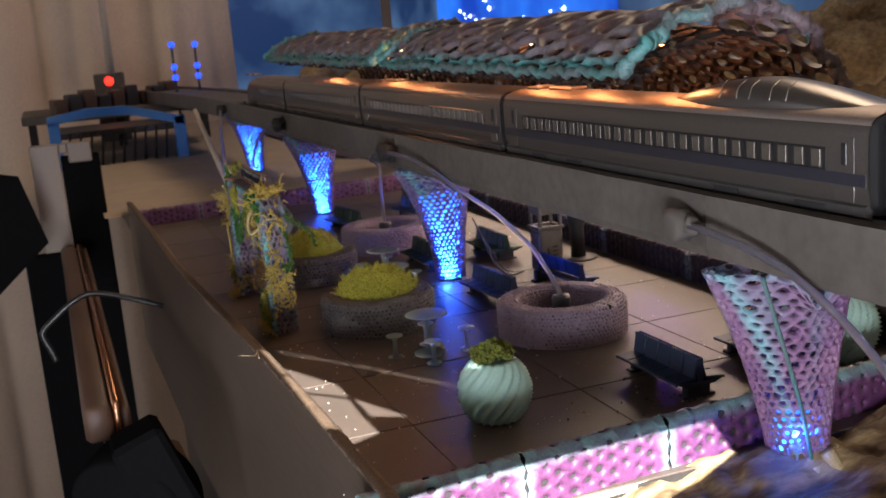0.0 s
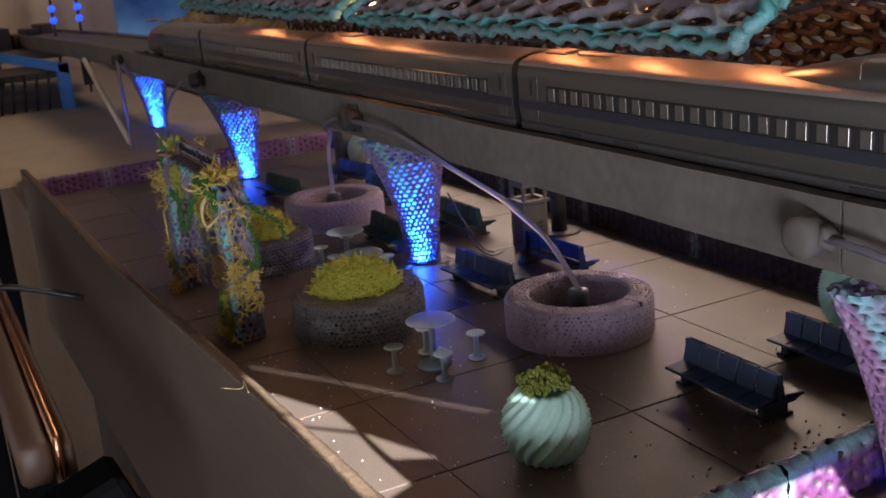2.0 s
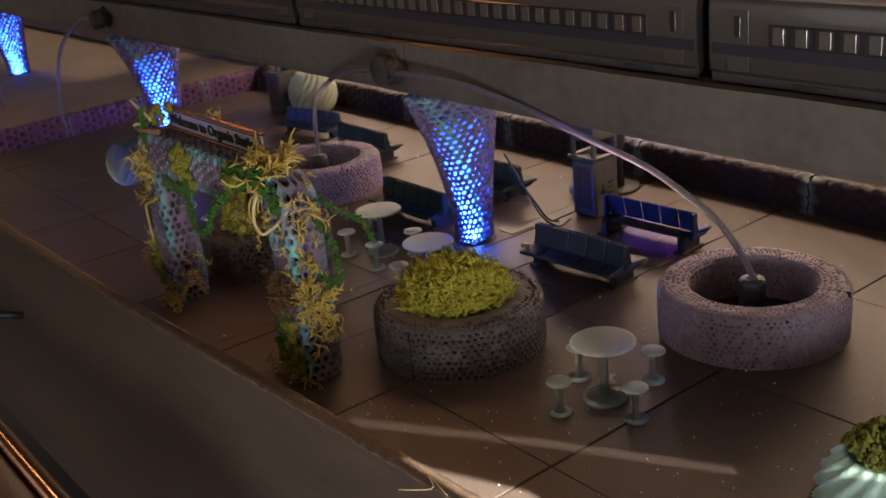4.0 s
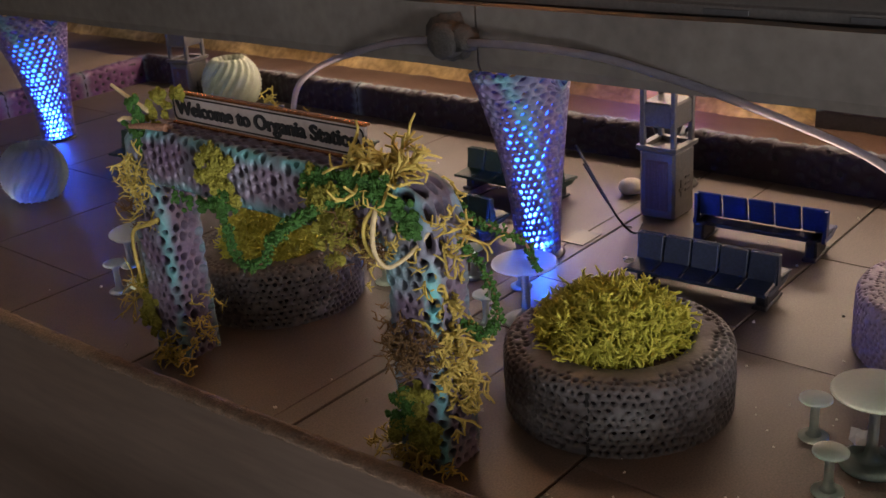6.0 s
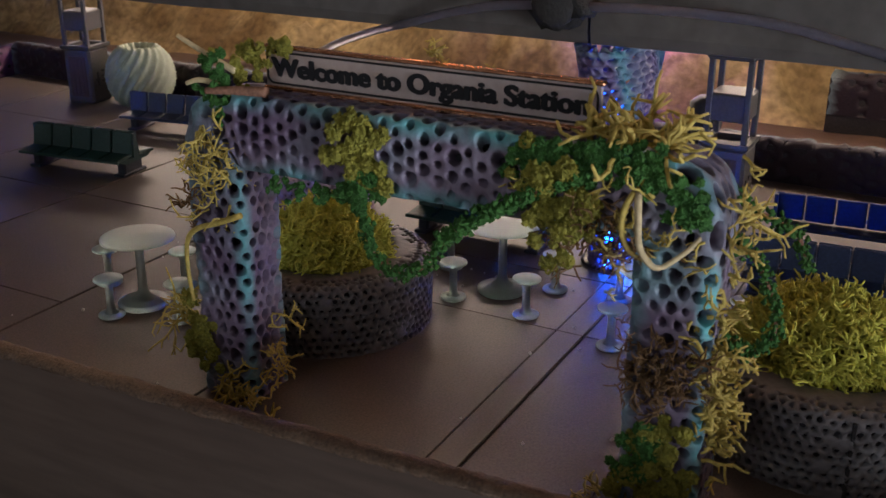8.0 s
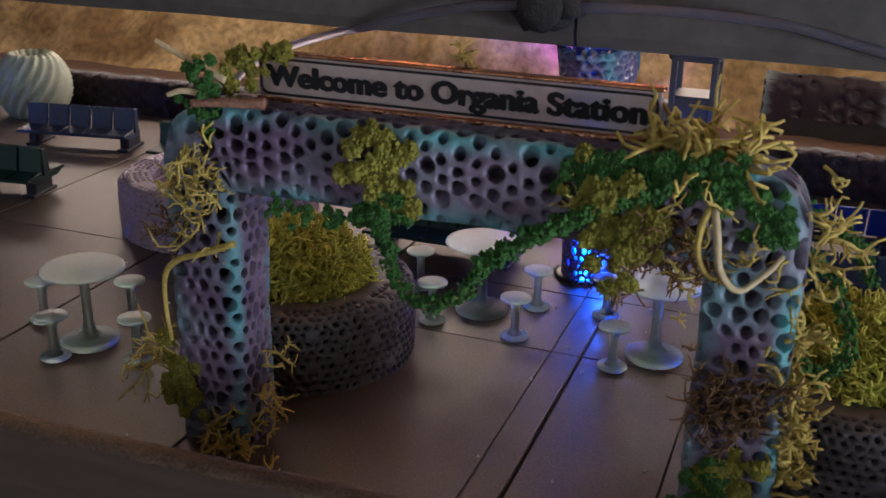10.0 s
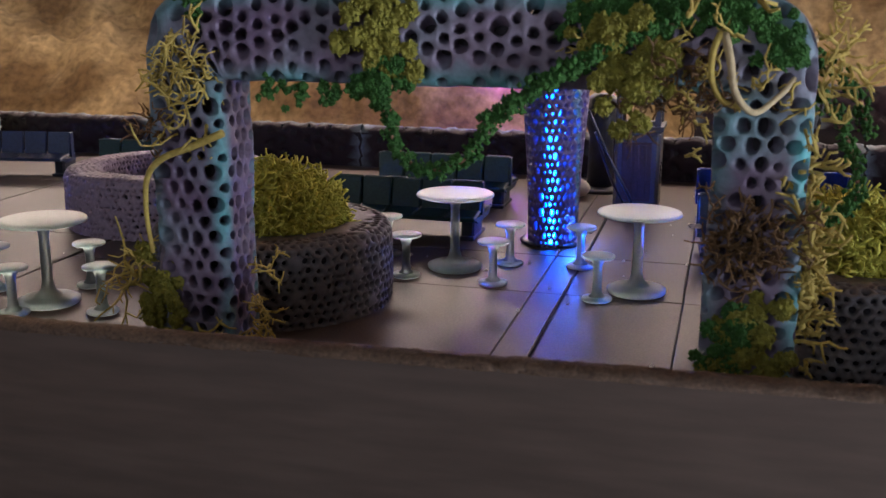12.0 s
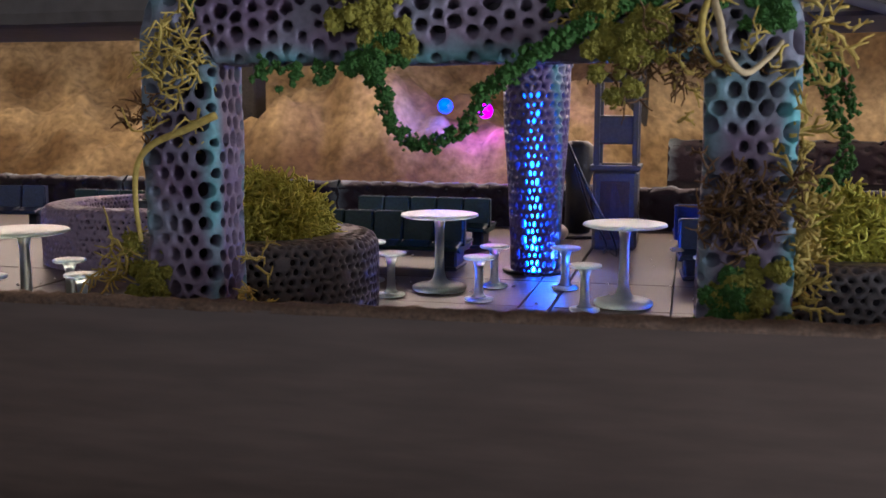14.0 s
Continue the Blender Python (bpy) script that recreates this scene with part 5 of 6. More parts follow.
def planter(x, y, rz, r1, h, moss_r, moss_h, seed, dx=0.0, dy=0.0):
    p = thing("planter", "round charcoal-grey planter with pitted honeycomb sides on the plaza", "planter", (x, y, 0), rz, "round planters")
    fn, ln = ring_fn(r1 - 0.52, r1, h, h - 0.16)
    shape, col = perforated(fn, int(2 * math.pi * r1 / 0.105), int(ln / 0.09), True, (0.52, 0.80), 0.010, 0.05, 0.36, seed, 0.05, lambda u, v, off: max(0.0, min(1.0, 2.2 * noise.noise((math.cos(6.28 * u) * 1.5, math.sin(6.28 * u) * 1.5, v * 3 + 2)) - 0.6)), closed=lambda u, v: v * ln > h + 0.20 + 0.10 * noise.noise((math.cos(6.28 * u) * 6, math.sin(6.28 * u) * 6, seed)))
    part("drum", shape, M_PLANTER, p, paint=col)
    # Near-black drum put behind the pits in place of their shade.
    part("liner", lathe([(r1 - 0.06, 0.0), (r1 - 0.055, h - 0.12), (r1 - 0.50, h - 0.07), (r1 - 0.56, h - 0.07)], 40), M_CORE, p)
    part("soil", lathe([(r1 - 0.53, h - 0.2), (r1 - 0.55, h - 0.06), (0.3, h + 0.04), (0.05, h + 0.05)], 24), M_SOIL, p)
    part("seam", join(box(-0.022, 0.022, -r1 - 0.012, -r1 + 0.05, 0.0, h - 0.06, 0.006), box(-0.018, 0.018, -r1 + 0.06, -r1 + 0.5, h - 0.05, h + 0.006, 0.006)), M_BLACK, p, smooth=False)
    m = thing("moss_mound", "dome of lime-yellow springy lichen filling a planter", "moss", (x + dx, y + dy, h - 0.10), 0, "moss mounds", shape=moss_mound(moss_r, moss_h, 1800, seed), mat=M_LIME)
    # Darker olive filler: shade between the lichen strands is put into its colour.
    part("heart", shift(lump(1.0, random.Random(seed), 20, 10, 0.06), 0, 0, 0), M_OLIVE, m, "inner lichen, shade between the strands put in as darker olive")
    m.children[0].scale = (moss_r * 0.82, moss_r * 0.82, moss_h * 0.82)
    return p


planter(6.48, 24.28, -73, 1.37, 0.86, 0.92, 0.62, 41, 0.05, 0.12)
planter(6.34, 30.28, 75, 1.29, 0.86, 0.80, 0.68, 42)


def fountain(x, y, rz, seed):
    p = thing("fountain", "round mauve honeycomb fountain basin with a slate nozzle", "fountain", (x, y, 0), rz, "fountain basins")
    r1, h = 1.46, 0.82
    fn, ln = ring_fn(0.97, r1, h, 0.05)
    shape, col = perforated(fn, int(2 * math.pi * r1 / 0.09), int(ln / 0.078), True, (0.38, 0.62), 0.006, 0.05, 0.36, seed, 0.25)
    part("basin", shape, M_FOUNT, p)
    # Near-black ring behind the basin's pits, standing for shade.
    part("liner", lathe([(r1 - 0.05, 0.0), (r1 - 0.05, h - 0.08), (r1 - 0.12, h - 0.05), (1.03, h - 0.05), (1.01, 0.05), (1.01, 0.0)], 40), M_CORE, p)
    part("water_bed", lathe([(0.99, 0.02), (0.99, 0.10), (0.02, 0.11)], 32), M_SOIL, p)
    part("seam", box(-0.015, 0.012, -r1 - 0.008, -0.97, 0.72, h + 0.006, 0.004), M_BLACK, p, smooth=False)
    n = part("nozzle", lathe([(0.21, 0.20), (0.21, 0.78), (0.19, 0.84), (0.11, 0.85)], 18), M_NOZZLE, p, "dark slate nozzle")
    part("collar", lathe([(0.33, 0.11), (0.35, 0.14), (0.33, 0.20), (0.22, 0.24)], 22), M_WOOD, p, "tan collar ring")
    part("mouth", lathe([(0.10, 0.845), (0.085, 0.865), (0.05, 0.867)], 12), M_KIOSK, p, "grey fibre mouth")
    return p


fountain(FX, FY, 20, 43)
fountain(GX, GY, 70, 44)

# ---- tables and stools ----


def wheel(r, t, z, n=28, wob=0.012):
    return lathe([(r * 0.35, z), (r * 0.92, z + t * 0.25), (r, z + t * 0.5), (r * 0.98, z + t * 0.9), (r * 0.9, z + t), (0.02, z + t)], n)


TABLE = [("top", mesh_of("top", wheel(0.47, 0.06, 0.875), M_RESIN)), ("stem", mesh_of("stem", lathe([(0.26, 0.05), (0.16, 0.085), (0.085, 0.14), (0.06, 0.24), (0.054, 0.74), (0.07, 0.84), (0.12, 0.892)], 16), M_RESIN)), ("foot", mesh_of("foot", lathe([(0.31, 0.0), (0.33, 0.02), (0.33, 0.055), (0.28, 0.075), (0.05, 0.10)], 24), M_RESIN))]
STOOL = [("seat", mesh_of("seat", wheel(0.185, 0.05, 0.47, 20), M_RESIN)), ("stem", mesh_of("stem", lathe([(0.10, 0.04), (0.06, 0.08), (0.05, 0.16), (0.05, 0.38), (0.075, 0.46), (0.12, 0.485)], 12), M_RESIN)), ("foot", mesh_of("foot", lathe([(0.155, 0.0), (0.17, 0.015), (0.165, 0.035), (0.05, 0.055)], 18), M_RESIN))]


def furniture(name, label, cat, parts, x, y, rz, group):
    t = thing(name, label, cat, (x, y, 0), rz, group)
    for n, me in parts:
        part(n, me, None, t)
    return t


TABLES = [(6.69, 21.30, [(5.97, 21.48), (6.54, 20.58), (6.88, 22.0), (7.52, 21.12)]),
          (7.55, 26.43, [(7.12, 26.82), (8.05, 25.5), (8.46, 27.19), (7.0, 25.45)]),
          (8.02, 28.66, [(7.50, 29.12), (8.38, 28.05), (7.45, 28.06), (8.42, 29.64)]),
          (5.42, 32.52, [(4.95, 32.62), (6.12, 32.45), (5.26, 31.76), (5.7, 33.4)])]
for n, (x, y, seats) in enumerate(TABLES):
    g = ["near the potted vase", "beside the lit pillar", "beside the green benches", "beyond the gate"][n]
    furniture("cafe_table", "round frosted mint resin table " + g, "table", TABLE, x, y, 40 * n, "cafe tables")
    for k, (sx, sy) in enumerate(seats):
        furniture("stool", "small round frosted mint resin stool " + g, "stool", STOOL, sx, sy, 30 * k, "stools round the table " + g)

# ---- benches ----


def panel_mesh(w, d, t):
    return box(-d / 2, d / 2, -w / 2 + 0.012, w / 2 - 0.012, -t / 2, t / 2, 0.018)


def bench(x, y, rz, colour, label, double=True, ln=2.15):
    """Five moulded places in a row; a double bench has them back to back."""
    b = thing("bench", label, "bench", (x, y, 0), rz, "plaza benches")
    b.scale = (1, 1, 0.87)
    w = ln / 5
    for side in ((-1, 1) if double else (-1,)):
        for k in range(5):
            yy = -ln / 2 + w * (k + 0.5)
            part("seat", shift(panel_mesh(w, 0.42, 0.05), side * 0.30, yy, 0.40, 0, 0, side * 6), colour, b, smooth=False)
            part("backrest", shift(panel_mesh(w, 0.48, 0.05), side * 0.075, yy, 0.64, 0, 0, side * 80), colour, b, smooth=False)
        part("front_lip", box(side * 0.50 - 0.02, side * 0.50 + 0.02, -ln / 2, ln / 2, 0.34, 0.40, 0.01), colour, b, smooth=False)
    for s in (-1, 1):
        yy = s * (ln / 2 - 0.16)
        part("leg", box(-0.26, 0.26, yy - 0.09, yy + 0.09, 0.0, 0.36, 0.03), M_BLEG, b, smooth=False)
        part("foot", box(-0.34, 0.34, yy - 0.11, yy + 0.11, 0.0, 0.06, 0.015), M_BLEG, b, smooth=False)
        part("arm", loft([[(-0.52, yy2, 0.39), (-0.06, yy2, 0.36), (-0.06, yy2, 0.86), (0.06, yy2, 0.86), (0.06, yy2, 0.36), (0.52 if double else 0.1, yy2, 0.39), (0.30 if double else 0.1, yy2, 0.28), (-0.30, yy2, 0.28)][::-1] for yy2 in (s * (ln / 2 - 0.05), s * (ln / 2 + 0.0))]), colour, b, smooth=False)
    part("beam", box(-0.14, 0.14, -ln / 2 + 0.1, ln / 2 - 0.1, 0.28, 0.36, 0.02), M_BLEG, b, smooth=False)
    return b


bench(9.95, 16.86, 0, M_BLUE, "navy double-sided moulded bench near the front kerb")
bench(12.15, 16.75, 0, M_BLUE, "navy double-sided bench behind the lit pillar")
bench(9.80, 24.80, 4, M_BLUE, "navy double-sided moulded bench between planter and fountain")
bench(11.74, 24.88, 184, M_ROYAL, "royal-blue single bench seen from its back", False)
bench(9.74, 29.78, 0, M_GREEN, "bottle-green double-sided bench beside the lit pillar")
bench(11.92, 29.84, 0, M_GREEN, "bottle-green double-sided bench nearer the back kerb")
bench(12.3, 38.0, 10, M_BLUE, "navy single bench at the far kiosk", False)
bench(9.5, 37.7, 8, M_GREEN, "dark green bench at the far fountain")
bench(11.9, 34.9, 0, M_GREEN, "dark green bench nearer the back kerb, beyond the fountain")

# ---- vases ----


def vase(x, y, r, h, mat, label, twist=1.3, ribs=18, z=0.0, flip=False, plant=True, name="twisted_vase"):
    v = thing(name, label, "vase", (x, y, z), 0, "vases")
    pts, F = [], []
    n, m = ribs * 8, 20
    for j in range(m + 1):
        f = j / m
        rr = r * math.sqrt(max(0.05, 1 - ((f - 0.48) / 0.62) ** 2))
        for i in range(n):
            a = 2 * math.pi * i / n
            rib = (1 - abs(math.sin(0.5 * ribs * (a - twist * f)))) ** 1.2
            q = rr * (0.90 + 0.17 * rib)
            pts.append((q * math.cos(a), q * math.sin(a), h * f))
    for j in range(m):
        F += [(j * n + i, j * n + (i + 1) % n, (j + 1) * n + (i + 1) % n, (j + 1) * n + i) for i in range(n)]
    F.append(tuple(range(n))[::-1])
    top = len(pts)
    rr = r * 0.42
    pts += [(rr * math.cos(2 * math.pi * i / n), rr * math.sin(2 * math.pi * i / n), h * 0.9) for i in range(n)]
    F += [(m * n + i, m * n + (i + 1) % n, top + (i + 1) % n, top + i) for i in range(n)]
    F.append(tuple(range(top, top + n)))
    part("body", (pts, F), mat, v)
    if plant:
        q = random.Random(int(x * 10))
        part("leaves", crumbs([(0.58 * r * d * math.cos(a), 0.58 * r * d * math.sin(a), h + 0.03 + (0.32 - 0.22 * d) * q.random() ** 0.5 + 0.05 * math.sin(a * 3)) for a, d in [(q.uniform(0, 6.283), q.random() ** 0.5) for _ in range(480)]], 0.05, q), M_SPRIG, v, "yellow-green foam plant", smooth=False)
    return v


vase(6.40, 16.95, 0.66, 1.12, M_MINT, "pearly mint vase with twisted ribs and a small yellow-green plant", 1.5, 17)
vase(6.9, 38.4, 0.66, 1.12, M_RESIN, "pearly mint vase with twisted ribs by the far kerb", plant=False)
vase(13.8, 40.4, 0.75, 1.3, M_CREAM, "pale green round vase beside the far kiosk", plant=False)
vase(13.3, 16.4, 0.95, 1.35, M_MINT, "large pale mint ribbed vase behind the front pillar", 1.2, 26, plant=False)
vase(14.0, 17.6, 0.9, 1.6, M_MINT, "tall pale mint ribbed vase near the back kerb", 1.2, 26, plant=False)

# ---- kiosks ----


def kiosk(x, y, rz, label):
    k = thing("litter_kiosk", label, "litter bin", (x, y, 0), rz, "litter kiosks")
    part("body", box(-0.36, 0.36, -0.34, 0.34, 0.0, 1.22, 0.05), M_KIOSK, k, smooth=False)
    part("rim", loft([[(a * s, b * s2, z) for a, b in ((-1, -1), (1, -1), (1, 1), (-1, 1))] for s, s2, z in ((0.36, 0.34, 1.20), (0.40, 0.38, 1.24), (0.40, 0.38, 1.30), (0.28, 0.26, 1.30), (0.26, 0.24, 1.1))]), M_KIOSK, k, smooth=False)
    for a in (-0.31, 0.31):
        for b in (-0.29, 0.29):
            part("post", box(a - 0.045, a + 0.045, b - 0.045, b + 0.045, 1.28, 2.62, 0.012), M_KIOSK, k, smooth=False)
    part("hood", box(-0.40, 0.40, -0.38, 0.38, 2.56, 2.70, 0.05), M_KIOSK, k, smooth=False)
    part("shelf", box(-0.33, 0.33, -0.31, 0.31, 1.62, 2.05, 0.03), M_KIOSK, k, smooth=False)
    part("front_panel", box(-0.375, -0.35, -0.22, 0.22, 0.16, 1.06, 0.01), M_DWOOD, k, "dark brown wooden panel", smooth=False)
    for b in (-0.11, 0.0, 0.11):
        part("slat", box(-0.385, -0.37, b - 0.035, b + 0.035, 0.2, 1.02, 0.006), M_DWOOD, k, smooth=False)
    for j, (u0, u1, v0, v1) in enumerate(((-0.2, -0.06, 0.5, 0.56), (-0.15, -0.1, 0.4, 0.7), (0.02, 0.18, 0.45, 0.50), (0.02, 0.18, 0.57, 0.61), (0.02, 0.18, 0.68, 0.73))):
        part("marking", box(u0, u1, -0.352, -0.335, v0, v1, 0.004), M_BLACK, k, smooth=False)
    return k


kiosk(12.34, 26.86, 0, "grey open-topped litter kiosk with a dark slatted front")
kiosk(13.4, 41.6, 10, "grey litter kiosk by the far corner of the plaza")
drum = thing("round_bin", "slim round dark bin standing on a dark disc beside the kiosk", "bin", (13.7, 27.6, 0), 0)
part("disc", lathe([(0.55, 0.0), (0.58, 0.03), (0.52, 0.06)], 24), M_DARK, drum)
part("post", lathe([(0.22, 0.05), (0.20, 0.9), (0.27, 1.1), (0.28, 1.5), (0.16, 1.6)], 18), M_DARK, drum)
thing("pebble", "small ivory pebble-shaped seat by the kiosk", "pebble", (12.9, 27.9, 0.14), 0, shape=lump(0.24, random.Random(8), amp=0.1, squash=0.65), mat=M_BEIGE)
cab = thing("lamp_wire", "thin black wires leading from the lit pillar across the floor", "wire", shape=join(tube(spline([(10.35, 27.4, 1.7), (10.55, 27.1, 1.0), (10.7, 26.8, 0.4), (11.1, 26.75, 0.06), (11.6, 26.9, 0.05)], 24), 0.022, 6), tube(spline([(10.4, 27.3, 1.4), (10.75, 27.1, 0.7), (10.95, 26.9, 0.25), (11.3, 26.95, 0.06)], 20), 0.02, 6)), mat=M_BLACK)
thing("socket_plate", "small dark square socket let into the floor by the pillar", "socket", (10.6, 27.5, 0.0), 0, shape=box(-0.3, 0.3, -0.22, 0.22, -0.03, 0.012, 0.005), mat=M_BLACK, smooth=False)

# crumbs and litter on the paving
q = random.Random(77)
spots = []
for _ in range(160):
    spots.append((q.uniform(3.0, 14.4), q.uniform(14.6, 34.0), 0.006))
thing("debris", "scattered pale crumbs and dust on the paving", "debris", kind="stuff", shape=crumbs(spots, 0.022, q), mat=M_WHITE, smooth=False)
thing("debris", "bright specks of dust and glue on the paving by the fascia", "debris", kind="stuff", shape=crumbs([(q.uniform(2.9, 8.0), q.uniform(16.0, 24.5), 0.006) for _ in range(150)], 0.016, q), mat=M_WHITE, smooth=False)
spots = [(9.3 + q.gauss(0, 0.9), 15.6 + q.gauss(0, 0.8), 0.01) for _ in range(70)]
thing("debris", "dark foam crumbs scattered near the front bench", "debris", kind="stuff", shape=crumbs(spots, 0.03, q), mat=M_SOIL, smooth=False)
thing("paper_scrap", "crumpled white paper scrap under the table", "scrap", (6.98, 21.5, 0.08), 0, shape=lump(0.13, random.Random(5), 8, 5, 0.8, 0.8), mat=M_WHITE, smooth=False)
thing("paper_scrap", "pale scrap on the end of a bench", "scrap", (9.4, 25.9, 0.40), 0, shape=lump(0.08, random.Random(6), 8, 5, 0.8, 0.4), mat=M_BEIGE, smooth=False)
thing("fibre_scrap", "pale fibre scrap caught on the fascia edge", "scrap", shape=tube(spline([(2.45, 20.4, 1.0), (2.7, 20.1, 1.03), (2.8, 20.3, 1.07), (2.75, 19.9, 1.01)], 14), 0.009, 5), mat=M_STRAW)

# ---- beyond the plaza: portal, signals, mast ----
portal = thing("truss_portal", "bright blue portal frame with a dark lattice deck", "portal", (3.95, 72.0, 1.5), 0)
part("post", box(-4.3, -3.6, -0.4, 0.4, -1.4, 1.7, 0.05), M_CYAN, portal, smooth=False)
part("post", box(3.5, 4.2, -0.4, 0.4, -1.4, 1.4, 0.05), M_CYAN, portal, smooth=False)
part("beam", loft([[(x, -0.4, z), (x, 0.4, z), (x, 0.4, z + 0.55), (x, -0.4, z + 0.55)] for x, z in ((-4.3, 1.5), (-1.9, 1.85), (0.6, 1.8), (4.2, 0.75))]), M_CYAN, portal, smooth=False)
part("deck", box(-4.2, 4.2, 0.8, 8.0, 0.5, 0.9, 0.05), M_DARK, portal, smooth=False)
for k in range(12):
    part("lattice_bar", tube([(-4.0 + 0.68 * k, 0.6, -1.35), (-3.7 + 0.68 * k, 0.6, 0.9)], 0.09, 5), M_DARK, portal)
for x, y, z, h in ((8.85, 80, 0.1, 7.5), (10.5, 80, 0.1, 7.4)):
    s = thing("signal_mast", "slim signal mast with small glowing blue lamps", "signal", (x, y, 0), 0, "signal masts")
    part("mast", tube([(0, 0, z), (0, 0, h)], 0.09, 6), M_DARK, s)
    for zz in (5.15, 5.9, h):
        part("lamp", shift(lump(0.22, random.Random(1), 10, 6, 0.02), 0, -0.1, zz), M_SIGB, s, "glowing blue lamp")
mast = thing("wooden_mast", "pale wooden mast standing on a grey footing", "mast", (5.0, 93, 0), 0)
part("pole", tube([(0.2, 0, 5.4), (0.4, 0.2, 22.0)], 0.32, 8, 0.7), M_BEIGE, mast)
part("footing", box(-1.2, 1.2, -0.5, 0.8, 0.1, 5.7, 0.08), M_DECK, mast, smooth=False)
red = thing("signal_lamp", "red glowing signal lamp on a thin dark post", "signal", (4.45, 84.0, 3.3), 0)
part("post", tube([(0, 0, 0), (0, 0, 1.7)], 0.07, 6), M_DARK, red)
part("lens", shift(lump(0.34, random.Random(2), 12, 8, 0.02), 0, 0, 1.95), M_LEDR, red, "glowing red lens")
for k in range(9):
    thing("parked_wagon", "dark blurred wagon standing far along the line", "wagon", (0.6 + 1.05 * k, 82 + 0.7 * k, 3.3), 8, "far wagons", shape=box(-0.45, 0.45, -1.2, 1.2, 0.0, 1.0 + 0.25 * (k % 3), 0.08), mat=M_DARK if k % 2 else M_DWOOD, smooth=False)
shelf = thing("far_deck", "grey raised deck carrying wagons beyond the blue portal", "deck", (0, 0, 0), 0)
part("slab", box(-2.0, 12.0, 80.6, 92.4, 2.7, 3.3, 0.06), M_DECK, shelf, smooth=False)
for x in (-1.4, 5.0, 11.4):
    part("support", box(x - 0.3, x + 0.3, 86.0, 86.6, 0.1, 2.72, 0.05), M_DECKDARK, shelf, smooth=False)
beam = thing("stay_pole", "pale wooden pole leaning against the far viaduct", "pole", shape=tube([(7.6, 62.0, 3.6), (7.4, 52.0, 0.5)], 0.13, 8), mat=M_BEIGE)
for y, z, m, x in ((31.05, 2.15, M_SIGB, 18.6), (30.15, 2.05, M_LEDM, 18.6)):
    thing("hill_lamp", "small glowing coloured lamp among the hills", "lamp", (x, y, z), 0, "hill lamps", shape=lump(0.17, random.Random(4), 12, 8, 0.02), mat=m)
lamp("hill_lamp_light", "POINT", (18.2, 31.05, 2.3), 0.014, (0.05, 0.08, 1.0), 0.003)
lamp("hill_lamp_light", "POINT", (18.2, 30.1, 2.1), 0.009, (0.6, 0.02, 1.0), 0.003)

# ---- outside the fascia ----
rail = thing("bench_rail", "dark varnished wooden rail with worn copper-brown edges beside the fascia", "rail", (0, 0, 0), 0)
part("rail_top", box(-0.62, 0.0, 24.0, 46.5, -1.5, -0.62, 0.12), M_DWOOD, rail)
part("rail_trim", box(0.02, 0.20, 24.0, 46.5, -1.5, -0.55, 0.06), M_COPPER, rail, "worn copper-brown trim")
part("rail_foot", box(0.22, 0.40, 24.0, 46.5, -1.6, -0.75, 0.06), M_DWOOD, rail)
bracket = thing("end_bracket", "drab cream corner bracket with a dark slot at the fascia's end", "bracket", (-0.80, 47.3, 0.65), 0)
part("plate", box(-0.45, 0.72, 0.0, 0.4, -1.6, 2.95, 0.06), M_DRAB, bracket, smooth=False)
part("plate", box(1.05, 2.0, 0.0, 0.4, 2.1, 2.95, 0.06), M_DRAB, bracket, smooth=False)
part("top", box(0.72, 1.05, 0.0, 0.4, 2.5, 2.95, 0.06), M_DRAB, bracket, smooth=False)
# Dark slot and leg run down to the floor, blacking out the shaded gap.
part("slot", box(0.74, 2.3, 0.25, 0.5, -59.5, 2.4, 0.05), M_MATT, bracket, smooth=False)
part("leg", box(-1.3, 0.70, 0.1, 0.5, -60.65, -1.62, 0.1), M_MATT, bracket, smooth=False)
panel = thing("black_panel", "flat black panel standing beside the layout", "panel", (0, 42.0, 0), 0)
part("sheet", loft([[(x, y, z) for x, z in ((-1.0, 0.04), (-1.72, 2.75), (-7.5, 4.1), (-7.5, -5.6))] for y in (2.0, 2.2)]), M_MATT, panel, "black sheet tilted on its stand", smooth=False)
part("leg", box(-5.2, -4.8, 2.0, 2.2, -60.0, -3.2, 0.05), M_DARK, panel, smooth=False)
shade = thing("clamp_lamp", "black clamp lamp with a round shade beside the fascia", "lamp", (0.35, 22.2, -2.45), 0)
part("shade", shift(lathe([(1.2, -0.6), (1.28, -0.5), (1.3, 0.45), (1.18, 0.55), (0.95, 0.56), (0.9, 0.3), (0.1, 0.28)], 32), -0.1, 0.3, 0.15, 55, 0, 78), M_MATT, shade)
part("clamp_body", shift(box(-0.55, 0.55, -0.6, 0.6, -1.45, 1.45, 0.12), 0.45, -0.2, 0.42, 0, 0, -20), M_MATT, shade, smooth=False)
part("handle", tube([(0.2, 1.0, 0.9), (0.9, 2.6, 0.2), (1.1, 3.4, -0.6)], 0.22, 10), M_WOOD, shade, "wooden handle")
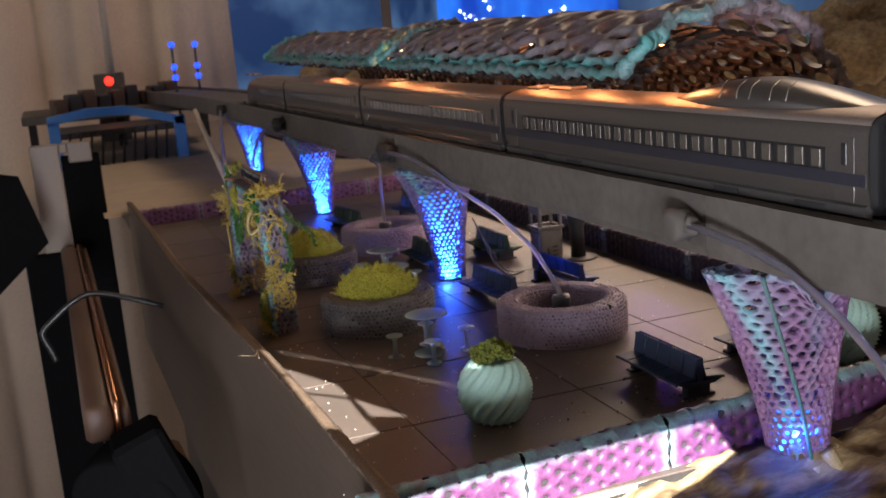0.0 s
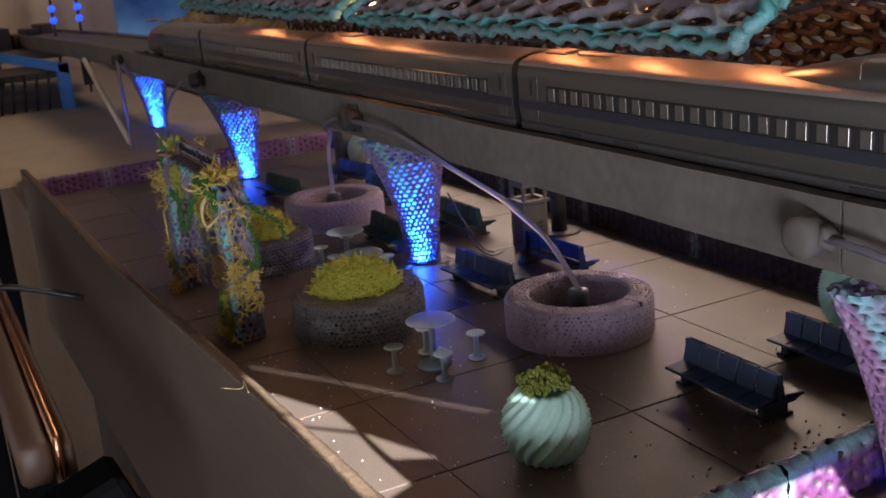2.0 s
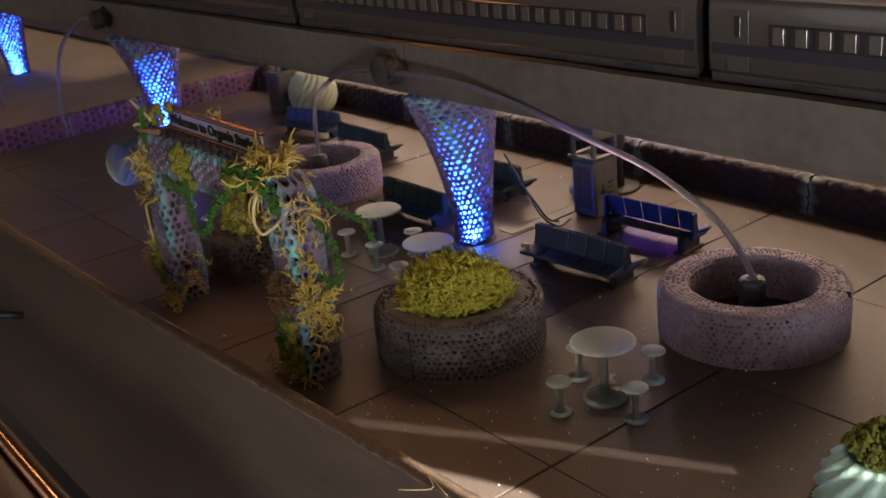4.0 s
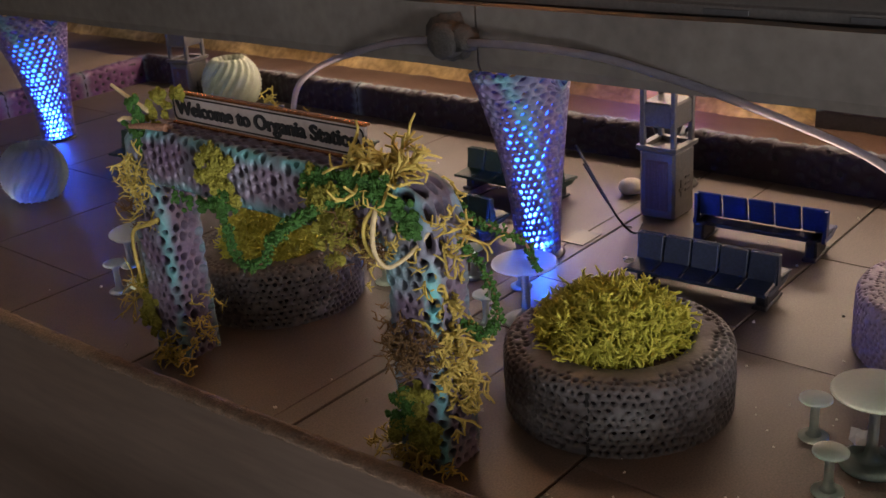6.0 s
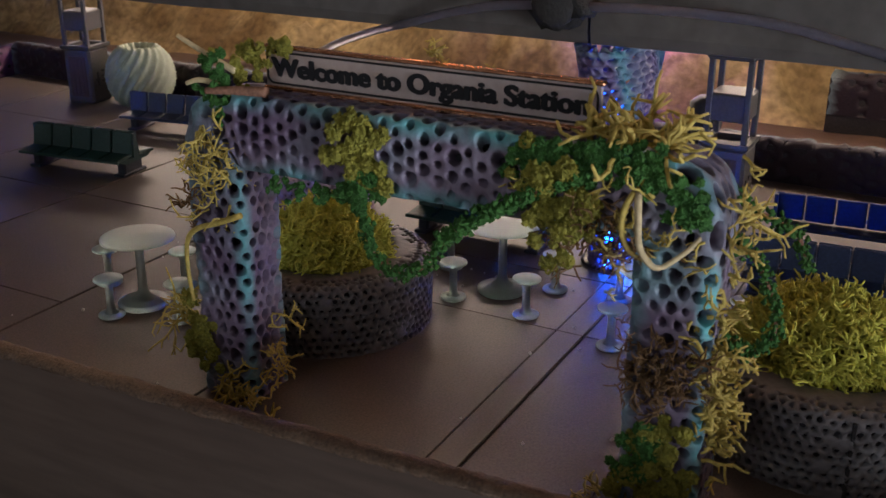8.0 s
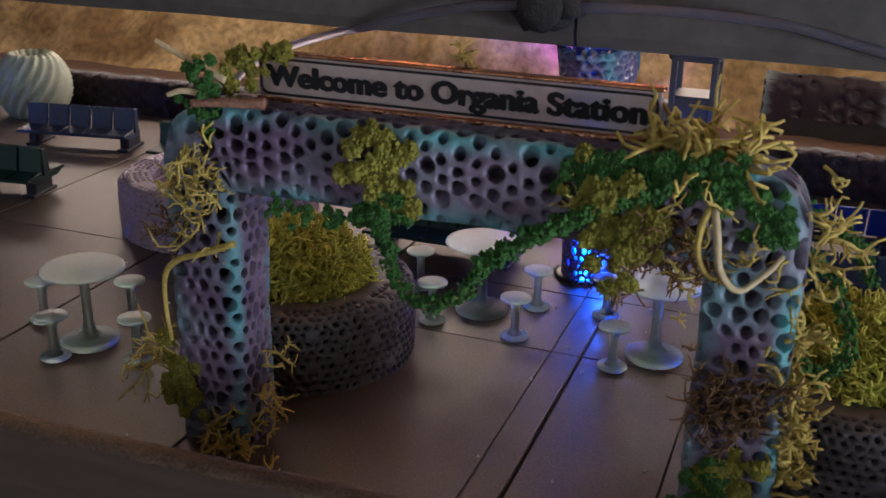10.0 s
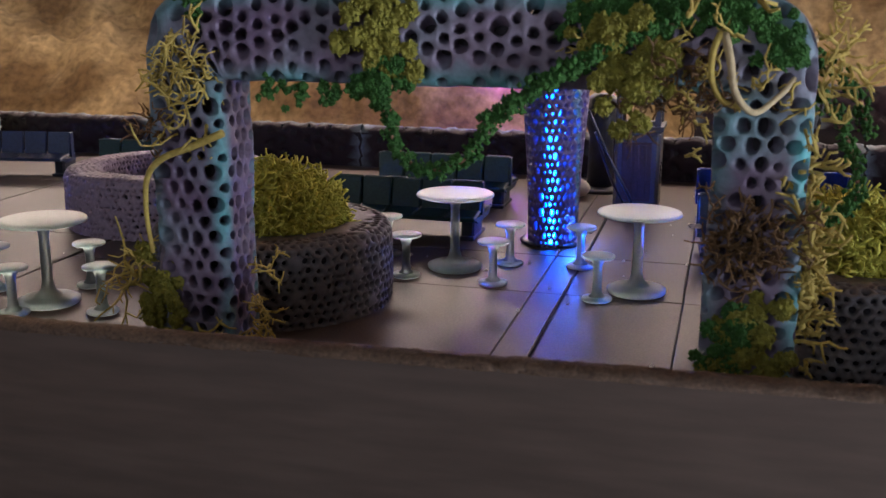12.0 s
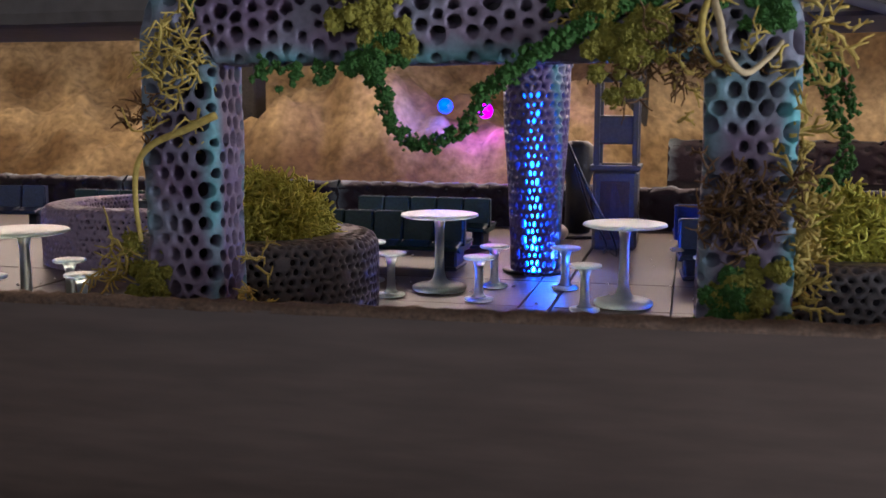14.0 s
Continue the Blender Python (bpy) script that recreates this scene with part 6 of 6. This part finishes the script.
part("arm", tube([(0, 0, 0), (0.0, -0.3, -6), (0.3, -0.3, -56.4)], 0.2, 8), M_BLACK, shade)
CABLE = [(2.2, 34.0, -0.9), (0.99, 34.0, -0.39), (0.09, 34.0, -0.15), (-0.5, 34.0, -0.35), (-0.98, 34.0, -0.69), (-1.46, 34.0, -1.14), (-1.3, 34.0, -1.7), (-1.19, 34.0, -2.1)]
thing("cable", "black and white cable looped over the rail", "cable", shape=tube(spline(CABLE, 30), 0.09, 8), mat=M_BLACK)
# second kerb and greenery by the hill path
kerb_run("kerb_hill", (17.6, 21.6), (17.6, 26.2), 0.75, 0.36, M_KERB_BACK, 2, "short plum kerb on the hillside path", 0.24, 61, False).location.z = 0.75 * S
q = random.Random(12)
thing("hill_bush", "dark green foam bushes on the hillside slope", "bush", kind="stuff", shape=crumbs([(17.7 + 0.5 * q.gauss(0, 1), y, max(0.4, hill_height(17.7, y)) + 0.25 * abs(q.gauss(0, 1))) for y in [q.uniform(17.5, 21.3) for _ in range(900)]], 0.09, q), mat=M_GRASS, smooth=False)

# ---- paving tiles, laid last: (start, half-width of the joint before it) ----
XS = [(2.62, 0.008), (4.95, 0.008), (8.35, 0.008), (11.75, 0.008), (14.72, 0.008)]
WIDE = [(2.62, 0.008), (7.25, 0.006), (8.95, 0.008), (14.72, 0.008)]
YS = [(13.30, 0.018), (17.45, 0.018), (20.62, 0.018), (23.90, 0.018), (25.90, 0.007), (27.20, 0.020), (27.56, 0.007), (30.35, 0.018), (33.50, 0.018), (36.65, 0.018), (39.80, 0.018), (42.95, 0.018), (45.40, 0.018)]
settle = random.Random(15)
for (y0, g0), (y1, g1) in zip(YS, YS[1:]):
    xs = WIDE if 23 < y0 < 33 else XS
    edge = max(bow_x(y) for y in (y0, (y0 + y1) / 2, y1)) + 0.02
    xs = [(edge, 0.0)] + xs[1:]
    for (x0, h0), (x1, h1) in zip(xs, xs[1:]):
        part("tile", box(x0 + h0, x1 - h1, y0 + g0, y1 - g1, -0.06, settle.uniform(-0.006, 0.0), 0.008), M_TILE, bed, smooth=False)
